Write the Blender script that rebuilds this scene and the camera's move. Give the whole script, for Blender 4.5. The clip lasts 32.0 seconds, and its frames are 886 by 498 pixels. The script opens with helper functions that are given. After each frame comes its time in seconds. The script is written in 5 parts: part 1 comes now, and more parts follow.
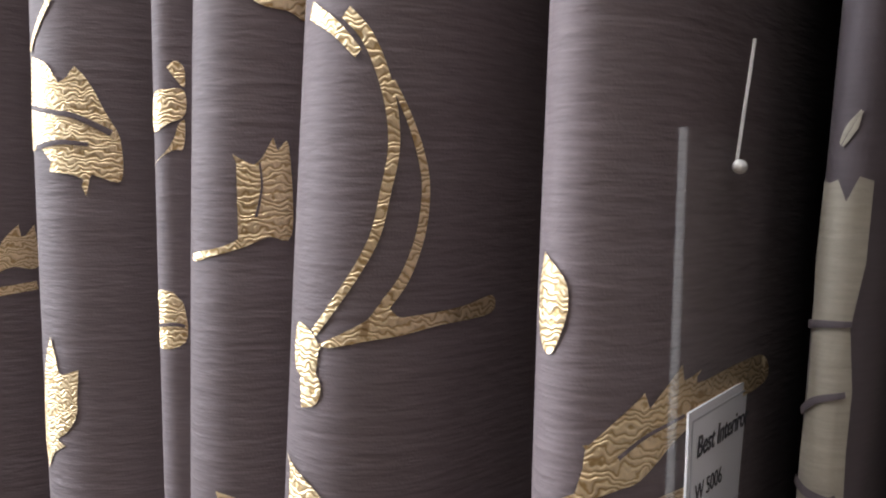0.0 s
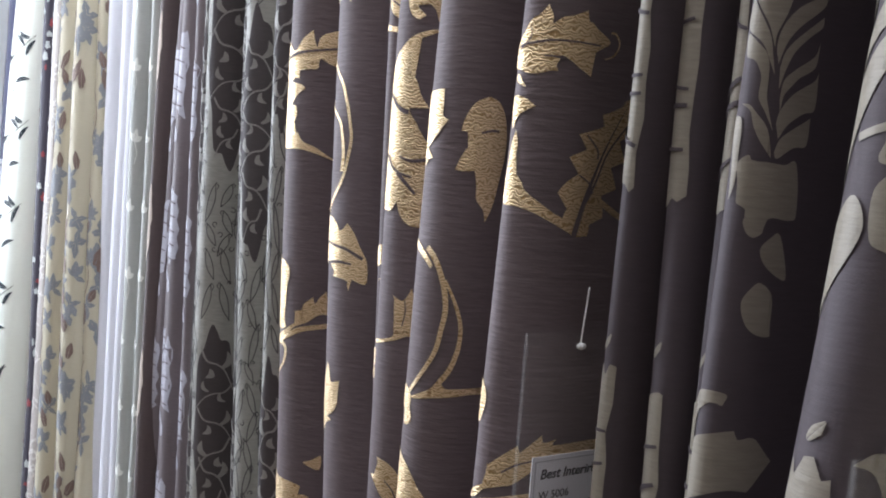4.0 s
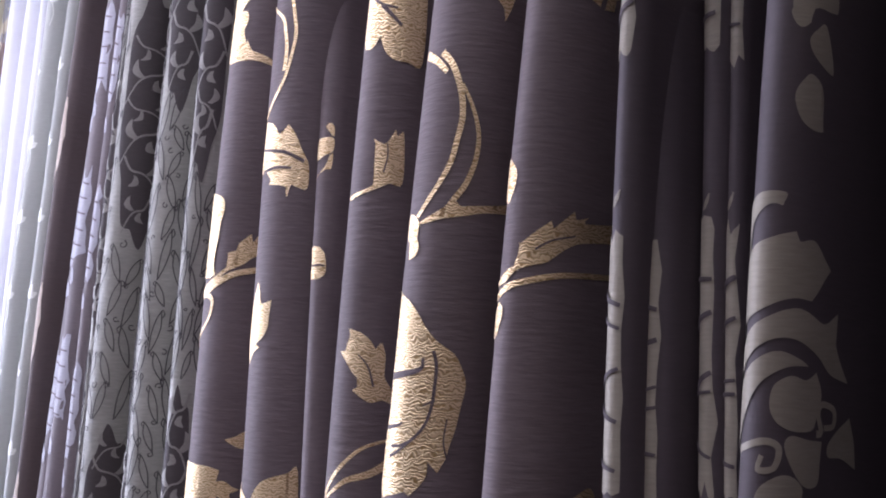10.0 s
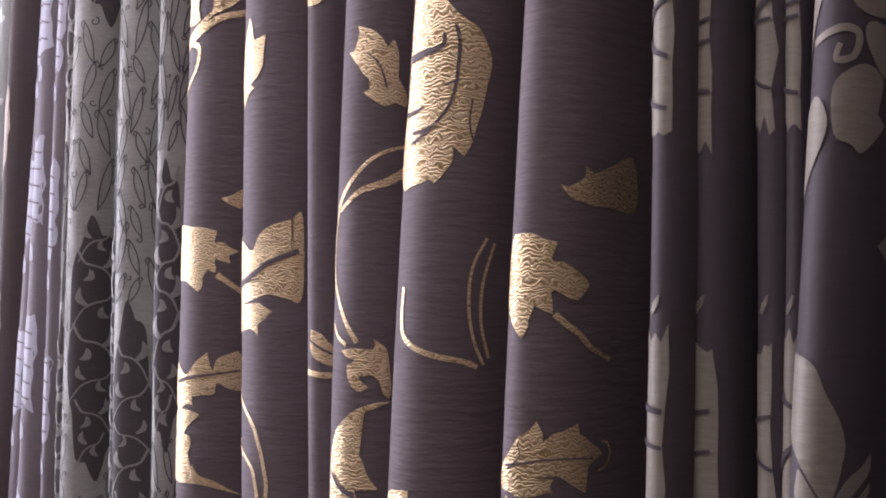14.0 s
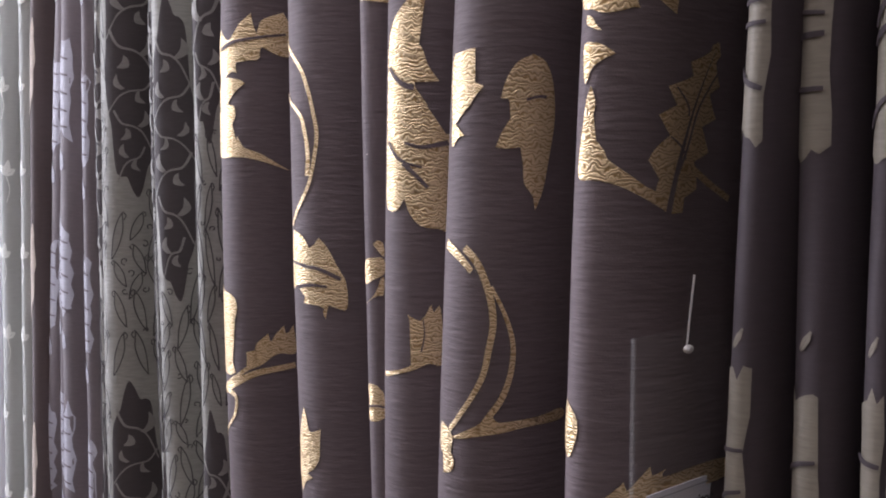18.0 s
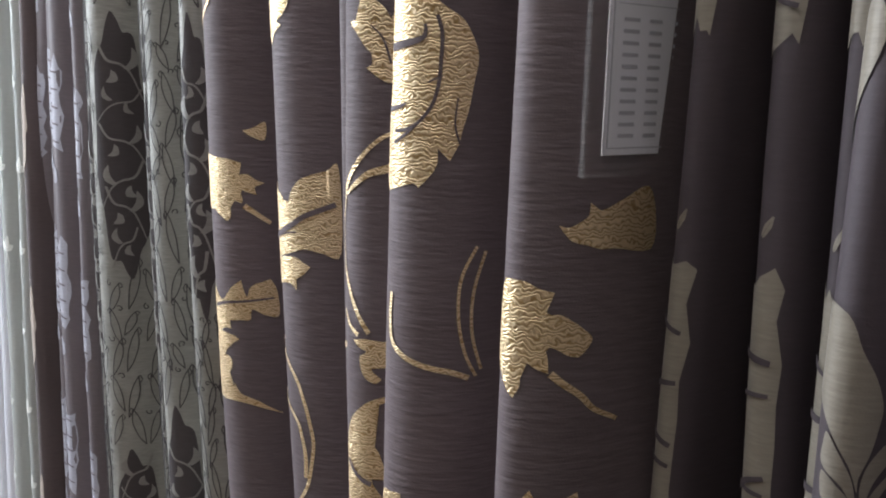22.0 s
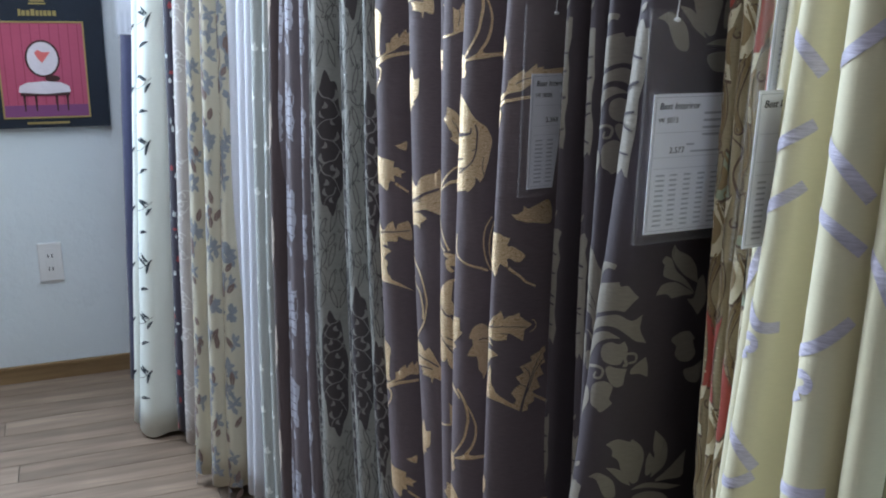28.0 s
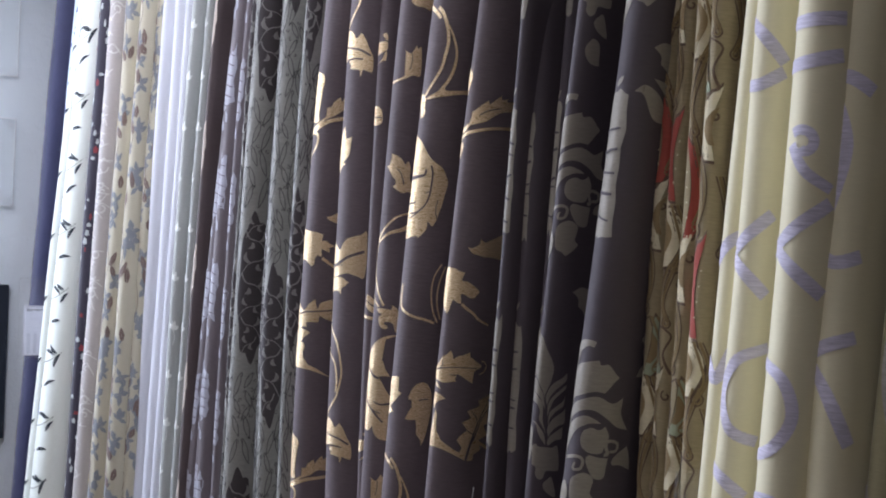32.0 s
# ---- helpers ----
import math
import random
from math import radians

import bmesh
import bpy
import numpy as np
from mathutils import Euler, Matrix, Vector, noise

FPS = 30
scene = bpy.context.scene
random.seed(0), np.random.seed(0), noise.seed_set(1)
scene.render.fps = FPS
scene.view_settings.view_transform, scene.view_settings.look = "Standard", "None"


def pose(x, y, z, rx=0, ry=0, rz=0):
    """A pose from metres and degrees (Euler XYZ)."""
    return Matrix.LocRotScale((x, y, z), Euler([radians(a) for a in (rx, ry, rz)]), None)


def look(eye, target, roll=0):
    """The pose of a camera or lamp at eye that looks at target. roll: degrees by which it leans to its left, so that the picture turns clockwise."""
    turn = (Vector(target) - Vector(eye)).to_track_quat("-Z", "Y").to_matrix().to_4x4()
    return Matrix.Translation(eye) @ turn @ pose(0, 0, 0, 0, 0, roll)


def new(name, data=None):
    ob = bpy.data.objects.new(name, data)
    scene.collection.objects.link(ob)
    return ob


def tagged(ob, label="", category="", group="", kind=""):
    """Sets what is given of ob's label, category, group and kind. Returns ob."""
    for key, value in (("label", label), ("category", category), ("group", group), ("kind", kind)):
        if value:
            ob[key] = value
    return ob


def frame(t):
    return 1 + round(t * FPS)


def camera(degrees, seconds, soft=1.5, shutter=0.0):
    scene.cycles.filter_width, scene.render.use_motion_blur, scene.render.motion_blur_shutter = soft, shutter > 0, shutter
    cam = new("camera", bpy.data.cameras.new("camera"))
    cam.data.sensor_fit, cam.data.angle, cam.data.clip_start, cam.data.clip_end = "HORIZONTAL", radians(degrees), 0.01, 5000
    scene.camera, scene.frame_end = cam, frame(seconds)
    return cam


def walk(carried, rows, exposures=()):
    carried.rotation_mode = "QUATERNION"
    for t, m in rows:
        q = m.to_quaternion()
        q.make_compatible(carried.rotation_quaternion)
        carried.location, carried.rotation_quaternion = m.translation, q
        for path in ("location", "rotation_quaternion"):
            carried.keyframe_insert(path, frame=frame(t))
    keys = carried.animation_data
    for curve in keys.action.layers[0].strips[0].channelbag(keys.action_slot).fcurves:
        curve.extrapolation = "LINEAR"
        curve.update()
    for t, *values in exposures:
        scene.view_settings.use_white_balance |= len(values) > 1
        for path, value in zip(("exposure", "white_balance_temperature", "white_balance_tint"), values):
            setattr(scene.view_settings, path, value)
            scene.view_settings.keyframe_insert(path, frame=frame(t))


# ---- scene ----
cam = camera(53.0, 32.0, soft=2.0)
PATH = [
    (0, (-0.013, 0.022, 1.268), (1.489, 1.334, 1.114), 1.0),
    (0.5, (0.02, -0.031, 1.234), (1.435, 1.379, 1.329), 6.3),
    (1, (0.002, -0.088, 1.247), (1.328, 1.409, 1.26), 0.7),
    (1.5, (-0.037, -0.136, 1.256), (1.164, 1.461, 1.169), 3.4),
    (2, (-0.056, -0.175, 1.256), (1.056, 1.481, 1.112), 2.0),
    (2.5, (-0.058, -0.229, 1.246), (0.996, 1.462, 1.078), 3.2),
    (3, (-0.055, -0.283, 1.245), (0.897, 1.471, 1.107), 5.6),
    (3.5, (-0.066, -0.32, 1.317), (0.781, 1.48, 1.116), 4.1),
    (5.5, (-0.072, -0.383, 1.499), (0.762, 1.421, 1.277), 4.0),
    (6, (-0.058, -0.38, 1.533), (0.781, 1.427, 1.366), 4.0),
    (7, (-0.05, -0.387, 1.616), (0.826, 1.411, 1.579), 3.2),
    (7.5, (-0.054, -0.398, 1.646), (0.846, 1.387, 1.693), 2.2),
    (8, (-0.055, -0.395, 1.68), (0.867, 1.376, 1.801), 2.2),
    (8.5, (-0.081, -0.383, 1.714), (0.893, 1.355, 1.886), 1.9),
    (9, (-0.106, -0.353, 1.726), (0.917, 1.347, 1.977), 2.7),
    (9.5, (-0.118, -0.323, 1.722), (0.944, 1.343, 2.031), 3.0),
    (10, (-0.127, -0.298, 1.714), (0.983, 1.342, 1.998), 2.0),
    (10.5, (-0.126, -0.28, 1.69), (1.011, 1.348, 1.929), 1.2),
    (11, (-0.12, -0.269, 1.665), (1.033, 1.352, 1.867), 0.6),
    (11.5, (-0.112, -0.261, 1.654), (1.052, 1.357, 1.81), -0.3),
    (12, (-0.112, -0.255, 1.639), (1.069, 1.353, 1.783), -0.4),
    (12.5, (-0.113, -0.249, 1.623), (1.074, 1.355, 1.759), -0.3),
    (13, (-0.114, -0.241, 1.606), (1.07, 1.365, 1.738), -0.2),
    (13.5, (-0.118, -0.235, 1.589), (1.068, 1.372, 1.703), -0.2),
    (14, (-0.119, -0.228, 1.57), (1.063, 1.383, 1.653), 0.0),
    (14.5, (-0.121, -0.223, 1.549), (1.058, 1.392, 1.585), -0.2),
    (16.5, (-0.122, -0.192, 1.437), (1.023, 1.448, 1.403), -0.0),
    (17, (-0.122, -0.187, 1.408), (1.02, 1.454, 1.353), -0.0),
    (17.5, (-0.112, -0.18, 1.389), (1.017, 1.467, 1.276), -0.7),
    (18, (-0.11, -0.177, 1.358), (1.013, 1.473, 1.23), -0.1),
    (18.5, (-0.106, -0.173, 1.333), (1.01, 1.478, 1.169), 0.1),
    (19, (-0.1, -0.168, 1.312), (1.011, 1.481, 1.097), -0.2),
    (19.5, (-0.097, -0.164, 1.278), (1.016, 1.482, 1.052), 0.8),
    (20, (-0.089, -0.159, 1.256), (1.018, 1.484, 0.982), 0.7),
    (20.5, (-0.086, -0.16, 1.228), (1.019, 1.478, 0.917), 0.9),
    (21, (-0.08, -0.169, 1.178), (1.009, 1.478, 0.863), 1.5),
    (21.5, (-0.065, -0.178, 1.122), (0.991, 1.49, 0.8), 1.7),
    (22, (-0.05, -0.181, 1.083), (0.98, 1.494, 0.719), 1.5),
    (22.5, (-0.027, -0.184, 1.04), (0.965, 1.511, 0.666), 2.2),
    (23, (-0.024, -0.194, 1.011), (0.966, 1.497, 0.611), 2.5),
    (23.5, (-0.035, -0.215, 0.989), (0.951, 1.473, 0.563), 2.8),
    (24, (-0.052, -0.256, 0.971), (0.886, 1.451, 0.516), 3.6),
    (24.5, (-0.092, -0.334, 0.971), (0.768, 1.395, 0.451), 4.2),
    (26.5, (-0.218, -0.809, 1.169), (0.465, 0.982, 0.598), 0.5),
    (27, (-0.254, -0.834, 1.211), (0.441, 0.958, 0.662), 0.5),
    (27.5, (-0.29, -0.855, 1.248), (0.436, 0.927, 0.703), 0.9),
    (28, (-0.304, -0.864, 1.293), (0.44, 0.909, 0.743), 1.2),
    (28.5, (-0.303, -0.865, 1.335), (0.457, 0.909, 0.809), 2.0),
    (29, (-0.304, -0.864, 1.392), (0.481, 0.913, 0.92), 2.2),
    (29.5, (-0.298, -0.857, 1.453), (0.513, 0.927, 1.056), 2.6),
    (30, (-0.278, -0.843, 1.518), (0.544, 0.95, 1.186), 2.7),
    (30.5, (-0.25, -0.822, 1.56), (0.576, 0.982, 1.306), 3.7),
    (31, (-0.288, -0.831, 1.627), (0.595, 0.949, 1.402), 2.5),
    (31.5, (-0.315, -0.837, 1.658), (0.61, 0.93, 1.501), 3.1),
    (32, (-0.341, -0.842, 1.68), (0.62, 0.909, 1.581), 3.6),
]
# seconds, stops, kelvin, tint of the clip's own camera
TONE = [(0, 0.34, 6900, 14), (3, 0.15, 6600, 12), (6, -0.26, 6500, 24), (8, -0.22, 6350, 27), (10, -0.30, 6200, 29), (13, -0.26, 6700, 32), (17, -0.36, 6800, 27), (20, -0.26, 6800, 18), (24, 0.28, 6400, 9), (27, 0.0, 5750, 8), (30, -0.42, 6100, 13), (32, -0.54, 6200, 19)]
walk(cam, [(t, look(eye, target, roll)) for t, eye, target, roll in PATH], TONE)



# ---- world, sun and lamps ----
world = bpy.data.worlds.new("sky")
scene.world = world
world.use_nodes = True
sky = world.node_tree.nodes.new("ShaderNodeTexSky")
sky.sky_type = "NISHITA"
sky.sun_disc = False
sky.sun_elevation, sky.sun_rotation = radians(48), radians(-30)
back = world.node_tree.nodes["Background"]
back.inputs[1].default_value = 0.12
world.node_tree.links.new(sky.outputs[0], back.inputs[0])


def area(name, place, target, sx, sy, watts, colour):
    li = bpy.data.lights.new(name, "AREA")
    li.shape, li.size, li.size_y, li.energy, li.color = "RECTANGLE", sx, sy, watts, colour
    ob = new(name, li)
    ob.matrix_world = look(place, target)
    return ob


# daylight through the shop window in the north wall, and a ceiling panel
area("window_light", (-1.40, 2.32, 1.60), (-1.40, 0.0, 1.60), 1.25, 1.4, 115, (0.78, 0.89, 1.0))
area("ceiling_light_lamp", (-0.50, 0.85, 2.455), (-0.50, 0.85, 0), 0.36, 1.7, 18, (0.86, 0.91, 1.0))
area("ceiling_light_lamp", (-1.00, -0.80, 2.455), (-1.00, -0.80, 0), 0.5, 1.1, 3.0, (0.95, 0.96, 1.0))


# ---- materials ----
def material(name, base, rough=0.8, metal=0.0, sheen=0.0, spec=0.3):
    m = bpy.data.materials.new(name)
    m.use_nodes = True
    b = m.node_tree.nodes["Principled BSDF"]
    b.inputs["Base Color"].default_value = (*base, 1)
    b.inputs["Roughness"].default_value, b.inputs["Metallic"].default_value = rough, metal
    b.inputs["Specular IOR Level"].default_value = spec
    if sheen:
        b.inputs["Sheen Weight"].default_value, b.inputs["Sheen Roughness"].default_value = sheen, 0.45
    return m, m.node_tree.nodes, m.node_tree.links, b


def mapped(n, l, scale):
    co, mp = n.new("ShaderNodeTexCoord"), n.new("ShaderNodeMapping")
    mp.inputs["Scale"].default_value = scale
    l.new(co.outputs["Object"], mp.inputs["Vector"])
    return mp.outputs["Vector"]


def noised(n, l, scale, size, detail=3.0, rough=0.55):
    t = n.new("ShaderNodeTexNoise")
    t.inputs["Scale"].default_value, t.inputs["Detail"].default_value, t.inputs["Roughness"].default_value = size, detail, rough
    l.new(mapped(n, l, scale), t.inputs["Vector"])
    return t.outputs["Fac"]


def ramp(n, l, fac, stops):
    r = n.new("ShaderNodeValToRGB")
    while len(r.color_ramp.elements) < len(stops):
        r.color_ramp.elements.new(0.5)
    for e, (p, c) in zip(r.color_ramp.elements, stops):
        e.position, e.color = p, (*c, 1)
    l.new(fac, r.inputs["Fac"])
    return r.outputs["Color"]


def bump(n, l, b, fac, strength, dist=0.001, after=None):
    k = n.new("ShaderNodeBump")
    k.inputs["Strength"].default_value, k.inputs["Distance"].default_value = strength, dist
    l.new(fac, k.inputs["Height"])
    if after:
        l.new(after, k.inputs["Normal"])
    l.new(k.outputs["Normal"], b.inputs["Normal"])
    return k.outputs["Normal"]


def shade(c, f):
    return tuple(min(1.0, v * f) for v in c)


def fabric(name, base, slub=0.5, rough=0.75, sheen=0.25, vary=0.14, streak=0.0, through_light=0.0, metal=0.0):
    """A woven cloth: horizontal slubs, fine weave grain and slow stains in tone."""
    m, n, l, b = material(name, base, rough, metal, sheen)
    slow = noised(n, l, (9, 9, 5), 1.0)
    fine = noised(n, l, (90, 90, 700), 1.0, 2.0)
    mix = n.new("ShaderNodeMix")
    mix.inputs[0].default_value = 0.5
    l.new(slow, mix.inputs[2]), l.new(fine, mix.inputs[3])
    l.new(ramp(n, l, mix.outputs[0], [(0.3, shade(base, 1 - vary)), (0.7, shade(base, 1 + vary))]), b.inputs["Base Color"])
    first = bump(n, l, b, noised(n, l, (38, 38, 260), 1.0, 2.0), slub, 0.0016)
    second = bump(n, l, b, noised(n, l, (900, 900, 900), 1.0, 1.0), 0.3, 0.0003, first)
    if streak:
        bump(n, l, b, noised(n, l, (14, 14, 42), 1.0, 1.0), streak, 0.004, second)
    if through_light:
        tr, mx, out = n.new("ShaderNodeBsdfTranslucent"), n.new("ShaderNodeMixShader"), n["Material Output"]
        tr.inputs["Color"].default_value = (*base, 1)
        mx.inputs[0].default_value = through_light
        l.new(b.outputs[0], mx.inputs[1]), l.new(tr.outputs[0], mx.inputs[2]), l.new(mx.outputs[0], out.inputs["Surface"])
    return m


def lame(name, light, dark, metal=0.55, rough=0.42, size=1.0):
    """Shiny weft threads that run in fine wavy ridges."""
    m, n, l, b = material(name, light, rough, metal, 0.0, 0.5)
    w = n.new("ShaderNodeTexWave")
    w.bands_direction = "Z"
    w.inputs["Scale"].default_value, w.inputs["Distortion"].default_value = 62 * size, 13.0
    w.inputs["Detail"].default_value, w.inputs["Detail Scale"].default_value = 1.5, 1.4
    l.new(mapped(n, l, (1, 1, 1)), w.inputs["Vector"])
    l.new(ramp(n, l, w.outputs["Fac"], [(0.0, dark), (0.34, light), (1.0, shade(light, 1.12))]), b.inputs["Base Color"])
    k = bump(n, l, b, w.outputs["Fac"], 0.5, 0.0006)
    bump(n, l, b, noised(n, l, (500, 500, 900), 1.0, 1.0), 0.4, 0.0004, k)
    return m


brown_cloth = fabric("brown_slub_cloth", (0.138, 0.109, 0.116), 0.5, 0.66, 0.03, 0.18, 0.32)
gold_thread = lame("gold_thread", (0.78, 0.62, 0.40), (0.50, 0.32, 0.14), 0.74, 0.46, 2.0)
damask_cloth = fabric("dark_damask_cloth", (0.074, 0.060, 0.068), 0.18, 0.66, 0.02, 0.10)
damask_thread = fabric("taupe_damask_thread", (0.255, 0.228, 0.188), 0.35, 0.5, 0.06, 0.16, 0.0, 0.0, 0.05)
silver_cloth = fabric("silver_grey_cloth", (0.30, 0.295, 0.27), 0.5, 0.55, 0.03, 0.24, 0.0, 0.0, 0.1)
silver_pale = fabric("silver_scroll_weave", (0.25, 0.24, 0.225), 0.4, 0.55, 0.03, 0.2, 0.0, 0.0, 0.1)
silver_dark = fabric("dark_brown_weave", (0.068, 0.058, 0.06), 0.3, 0.7, 0.02)
silver_line = material("dark_scroll_thread", (0.075, 0.07, 0.072), 0.8)[0]
mauve_cloth = fabric("mauve_grey_cloth", (0.165, 0.14, 0.15), 0.25, 0.65, 0.05)
mauve_light = fabric("lilac_silver_weave", (0.39, 0.385, 0.44), 0.3, 0.6, 0.05, 0.14, 0.0, 0.0, 0.03)
sheer_white = fabric("white_sheer", (0.86, 0.87, 0.92), 0.1, 0.7, 0.1, 0.04, 0.0, 0.35)
sheer_green = fabric("grey_green_sheer", (0.47, 0.49, 0.47), 0.2, 0.6, 0.2, 0.1, 0.0, 0.2)
pale_thread = fabric("white_leaf_thread", (0.82, 0.84, 0.80), 0.2, 0.6, 0.1, 0.05)
dark_leafy = fabric("dark_leafy_cloth", (0.10, 0.075, 0.075), 0.2)
beige_cloth = fabric("beige_cloth", (0.52, 0.44, 0.38), 0.2, 0.7)
cream_cloth = fabric("cream_cloth", (0.53, 0.49, 0.37), 0.15, 0.7, 0.15, 0.05)
yellow_cloth = fabric("yellow_flower_cloth", (0.76, 0.62, 0.26), 0.15)
bluegrey = fabric("blue_grey_print", (0.24, 0.255, 0.275), 0.1)
brown_print = fabric("brown_print", (0.20, 0.14, 0.12), 0.1)
marble_cloth = fabric("pale_marbled_cloth", (0.46, 0.42, 0.40), 0.25, 0.5, 0.2, 0.10)
marble_swirl = fabric("white_swirl_weave", (0.66, 0.64, 0.61), 0.2, 0.5)
night_cloth = fabric("dark_floral_cloth", (0.05, 0.045, 0.065), 0.2)
night_fleck = fabric("pale_fleck_print", (0.52, 0.56, 0.56), 0.1)
night_red = fabric("dark_red_print", (0.28, 0.05, 0.06), 0.1)
white_cloth = fabric("white_leaf_cloth", (0.80, 0.84, 0.78), 0.10, 0.6, 0.1, 0.04)
black_leaf = material("black_leaf_print", (0.025, 0.035, 0.045), 0.7)[0]
vine_thread = material("olive_vine_thread", (0.17, 0.16, 0.13), 0.7)[0]
blue_print = fabric("blue_flower_print", (0.26, 0.36, 0.62), 0.1)
navy_cloth = fabric("navy_cloth", (0.055, 0.058, 0.125), 0.2, 0.6, 0.3)
navy_leaf = fabric("slate_leaf_weave", (0.13, 0.135, 0.19), 0.2)
ice_cloth = fabric("ice_blue_cloth", (0.62, 0.74, 0.86), 0.1)
deep_blue = fabric("deep_blue_print", (0.06, 0.09, 0.26), 0.1)
olive_cloth = fabric("sand_paisley_cloth", (0.31, 0.25, 0.145), 0.25, 0.7, 0.15, 0.2)
paisley_cream = fabric("paisley_cream", (0.62, 0.55, 0.37), 0.15)
paisley_gold = fabric("paisley_gold", (0.24, 0.17, 0.08), 0.15)
paisley_red = fabric("paisley_red", (0.33, 0.065, 0.045), 0.15)
paisley_brown = fabric("paisley_brown", (0.13, 0.085, 0.055), 0.1)
paisley_green = fabric("paisley_green", (0.30, 0.33, 0.22), 0.1)
lemon_cloth = fabric("pale_yellow_cloth", (0.74, 0.69, 0.49), 0.08, 0.6, 0.15, 0.04)
ribbon_thread = fabric("lilac_ribbon_weave", (0.58, 0.55, 0.66), 0.9, 0.6, 0.1, 0.30)
khaki_cloth = fabric("khaki_cloth", (0.30, 0.27, 0.16), 0.15, 0.7)
khaki_mesh = fabric("grey_mesh_weave", (0.34, 0.31, 0.29), 0.9, 0.7, 0.1, 0.35)
pale_cloth = fabric("pale_green_white_cloth", (0.72, 0.78, 0.76), 0.1)
pale_mark = fabric("white_satin_weave", (0.86, 0.88, 0.90), 0.1, 0.4)


def wall_paint():
    m, n, l, b = material("textured_wallpaper", (0.70, 0.72, 0.72), 0.85)
    l.new(ramp(n, l, noised(n, l, (2, 2, 2), 1.0), [(0.3, (0.72, 0.78, 0.81)), (0.7, (0.79, 0.84, 0.87))]), b.inputs["Base Color"])
    k = bump(n, l, b, noised(n, l, (34, 34, 34), 1.0, 4.0, 0.6), 0.55, 0.006)
    bump(n, l, b, noised(n, l, (160, 160, 160), 1.0, 2.0), 0.3, 0.002, k)
    return m


def wood(name, light, dark, gloss=0.5):
    m, n, l, b = material(name, light, gloss)
    info, add = n.new("ShaderNodeObjectInfo"), n.new("ShaderNodeMath")
    grain = noised(n, l, (2.2, 26, 26), 1.0, 5.0, 0.65)
    big = noised(n, l, (3, 7, 3), 1.0, 2.0)
    add.operation = "MULTIPLY_ADD"
    add.inputs[1].default_value = 0.20
    l.new(info.outputs["Random"], add.inputs[0]), l.new(grain, add.inputs[2])
    two = n.new("ShaderNodeMath")
    two.operation = "MULTIPLY_ADD"
    two.inputs[1].default_value = 0.4
    l.new(big, two.inputs[0]), l.new(add.outputs[0], two.inputs[2])
    l.new(ramp(n, l, two.outputs[0], [(0.58, dark), (0.98, light), (1.25, shade(light, 1.15))]), b.inputs["Base Color"])
    bump(n, l, b, grain, 0.25, 0.0006)
    return m


wallpaper = wall_paint()
# Dark brown for unseen walls: cuts bounced light and deepens shade between the folds.
bounce_cut_brown = fabric("unseen_wall_bounce_cut", (0.09, 0.068, 0.05), 0.1, 0.6, 0.0, 0.15)
ceiling_paint = material("ceiling_paint", (0.62, 0.62, 0.61), 0.9)[0]
board_wood = wood("laminate_oak", (0.27, 0.20, 0.145), (0.13, 0.092, 0.066))
joint_dark = material("floor_joint", (0.06, 0.045, 0.035), 0.9)[0]
skirting_wood = wood("skirting_wood", (0.30, 0.20, 0.10), (0.17, 0.105, 0.05), 0.45)
plastic_white = material("white_plastic", (0.80, 0.80, 0.80), 0.35, 0, 0, 0.5)[0]
slot_dark = material("dark_slot", (0.10, 0.10, 0.11), 0.6)[0]
steel = material("brushed_steel", (0.62, 0.62, 0.63), 0.35, 1.0)[0]
lamp_glow = material("lamp_diffuser", (0.9, 0.9, 0.9), 0.5)[0]
lamp_glow.node_tree.nodes["Principled BSDF"].inputs["Emission Color"].default_value = (1.0, 0.97, 0.92, 1)
lamp_glow.node_tree.nodes["Principled BSDF"].inputs["Emission Strength"].default_value = 3.0
paper = fabric("card_paper", (0.85, 0.86, 0.92), 0.0, 0.6, 0.0, 0.02)
ink = material("card_ink", (0.06, 0.06, 0.075), 0.7)[0]
faint_ink = material("faint_ink", (0.48, 0.49, 0.55), 0.7)[0]
clear = material("clear_plastic", (1, 1, 1), 0.12, 0, 0, 0.5)[0]
cb = clear.node_tree.nodes["Principled BSDF"]
cb.inputs["Alpha"].default_value = 0.032
pin_plastic = material("milky_plastic_pin", (0.86, 0.86, 0.86), 0.3)[0]
plaque_dark = fabric("dark_blue_board", (0.022, 0.028, 0.042), 0.0, 0.5, 0.0, 0.2)
gilt = material("gilt_paint", (0.46, 0.36, 0.14), 0.45, 0.5)[0]
pic_pink = fabric("pink_panel_print", (0.48, 0.10, 0.17), 0.0, 0.4, 0.0, 0.10)
pic_pink_dark = material("pink_groove_print", (0.36, 0.065, 0.12), 0.4)[0]
pic_purple = material("purple_floor_print", (0.23, 0.08, 0.20), 0.4)[0]
pic_white = fabric("pale_upholstery_print", (0.74, 0.68, 0.72), 0.0, 0.5)
pic_coral = material("coral_print", (0.80, 0.20, 0.19), 0.5)[0]
pic_brown = material("dark_wood_print", (0.07, 0.03, 0.03), 0.5)[0]
pic_rust = material("rust_print", (0.22, 0.07, 0.05), 0.5)[0]
acrylic = material("acrylic_sheet", (0.9, 0.95, 0.97), 0.08, 0, 0, 0.5)[0]
acrylic.node_tree.nodes["Principled BSDF"].inputs["Alpha"].default_value = 0.14
glass = material("window_glass", (0.9, 0.95, 1.0), 0.05, 0, 0, 0.5)[0]
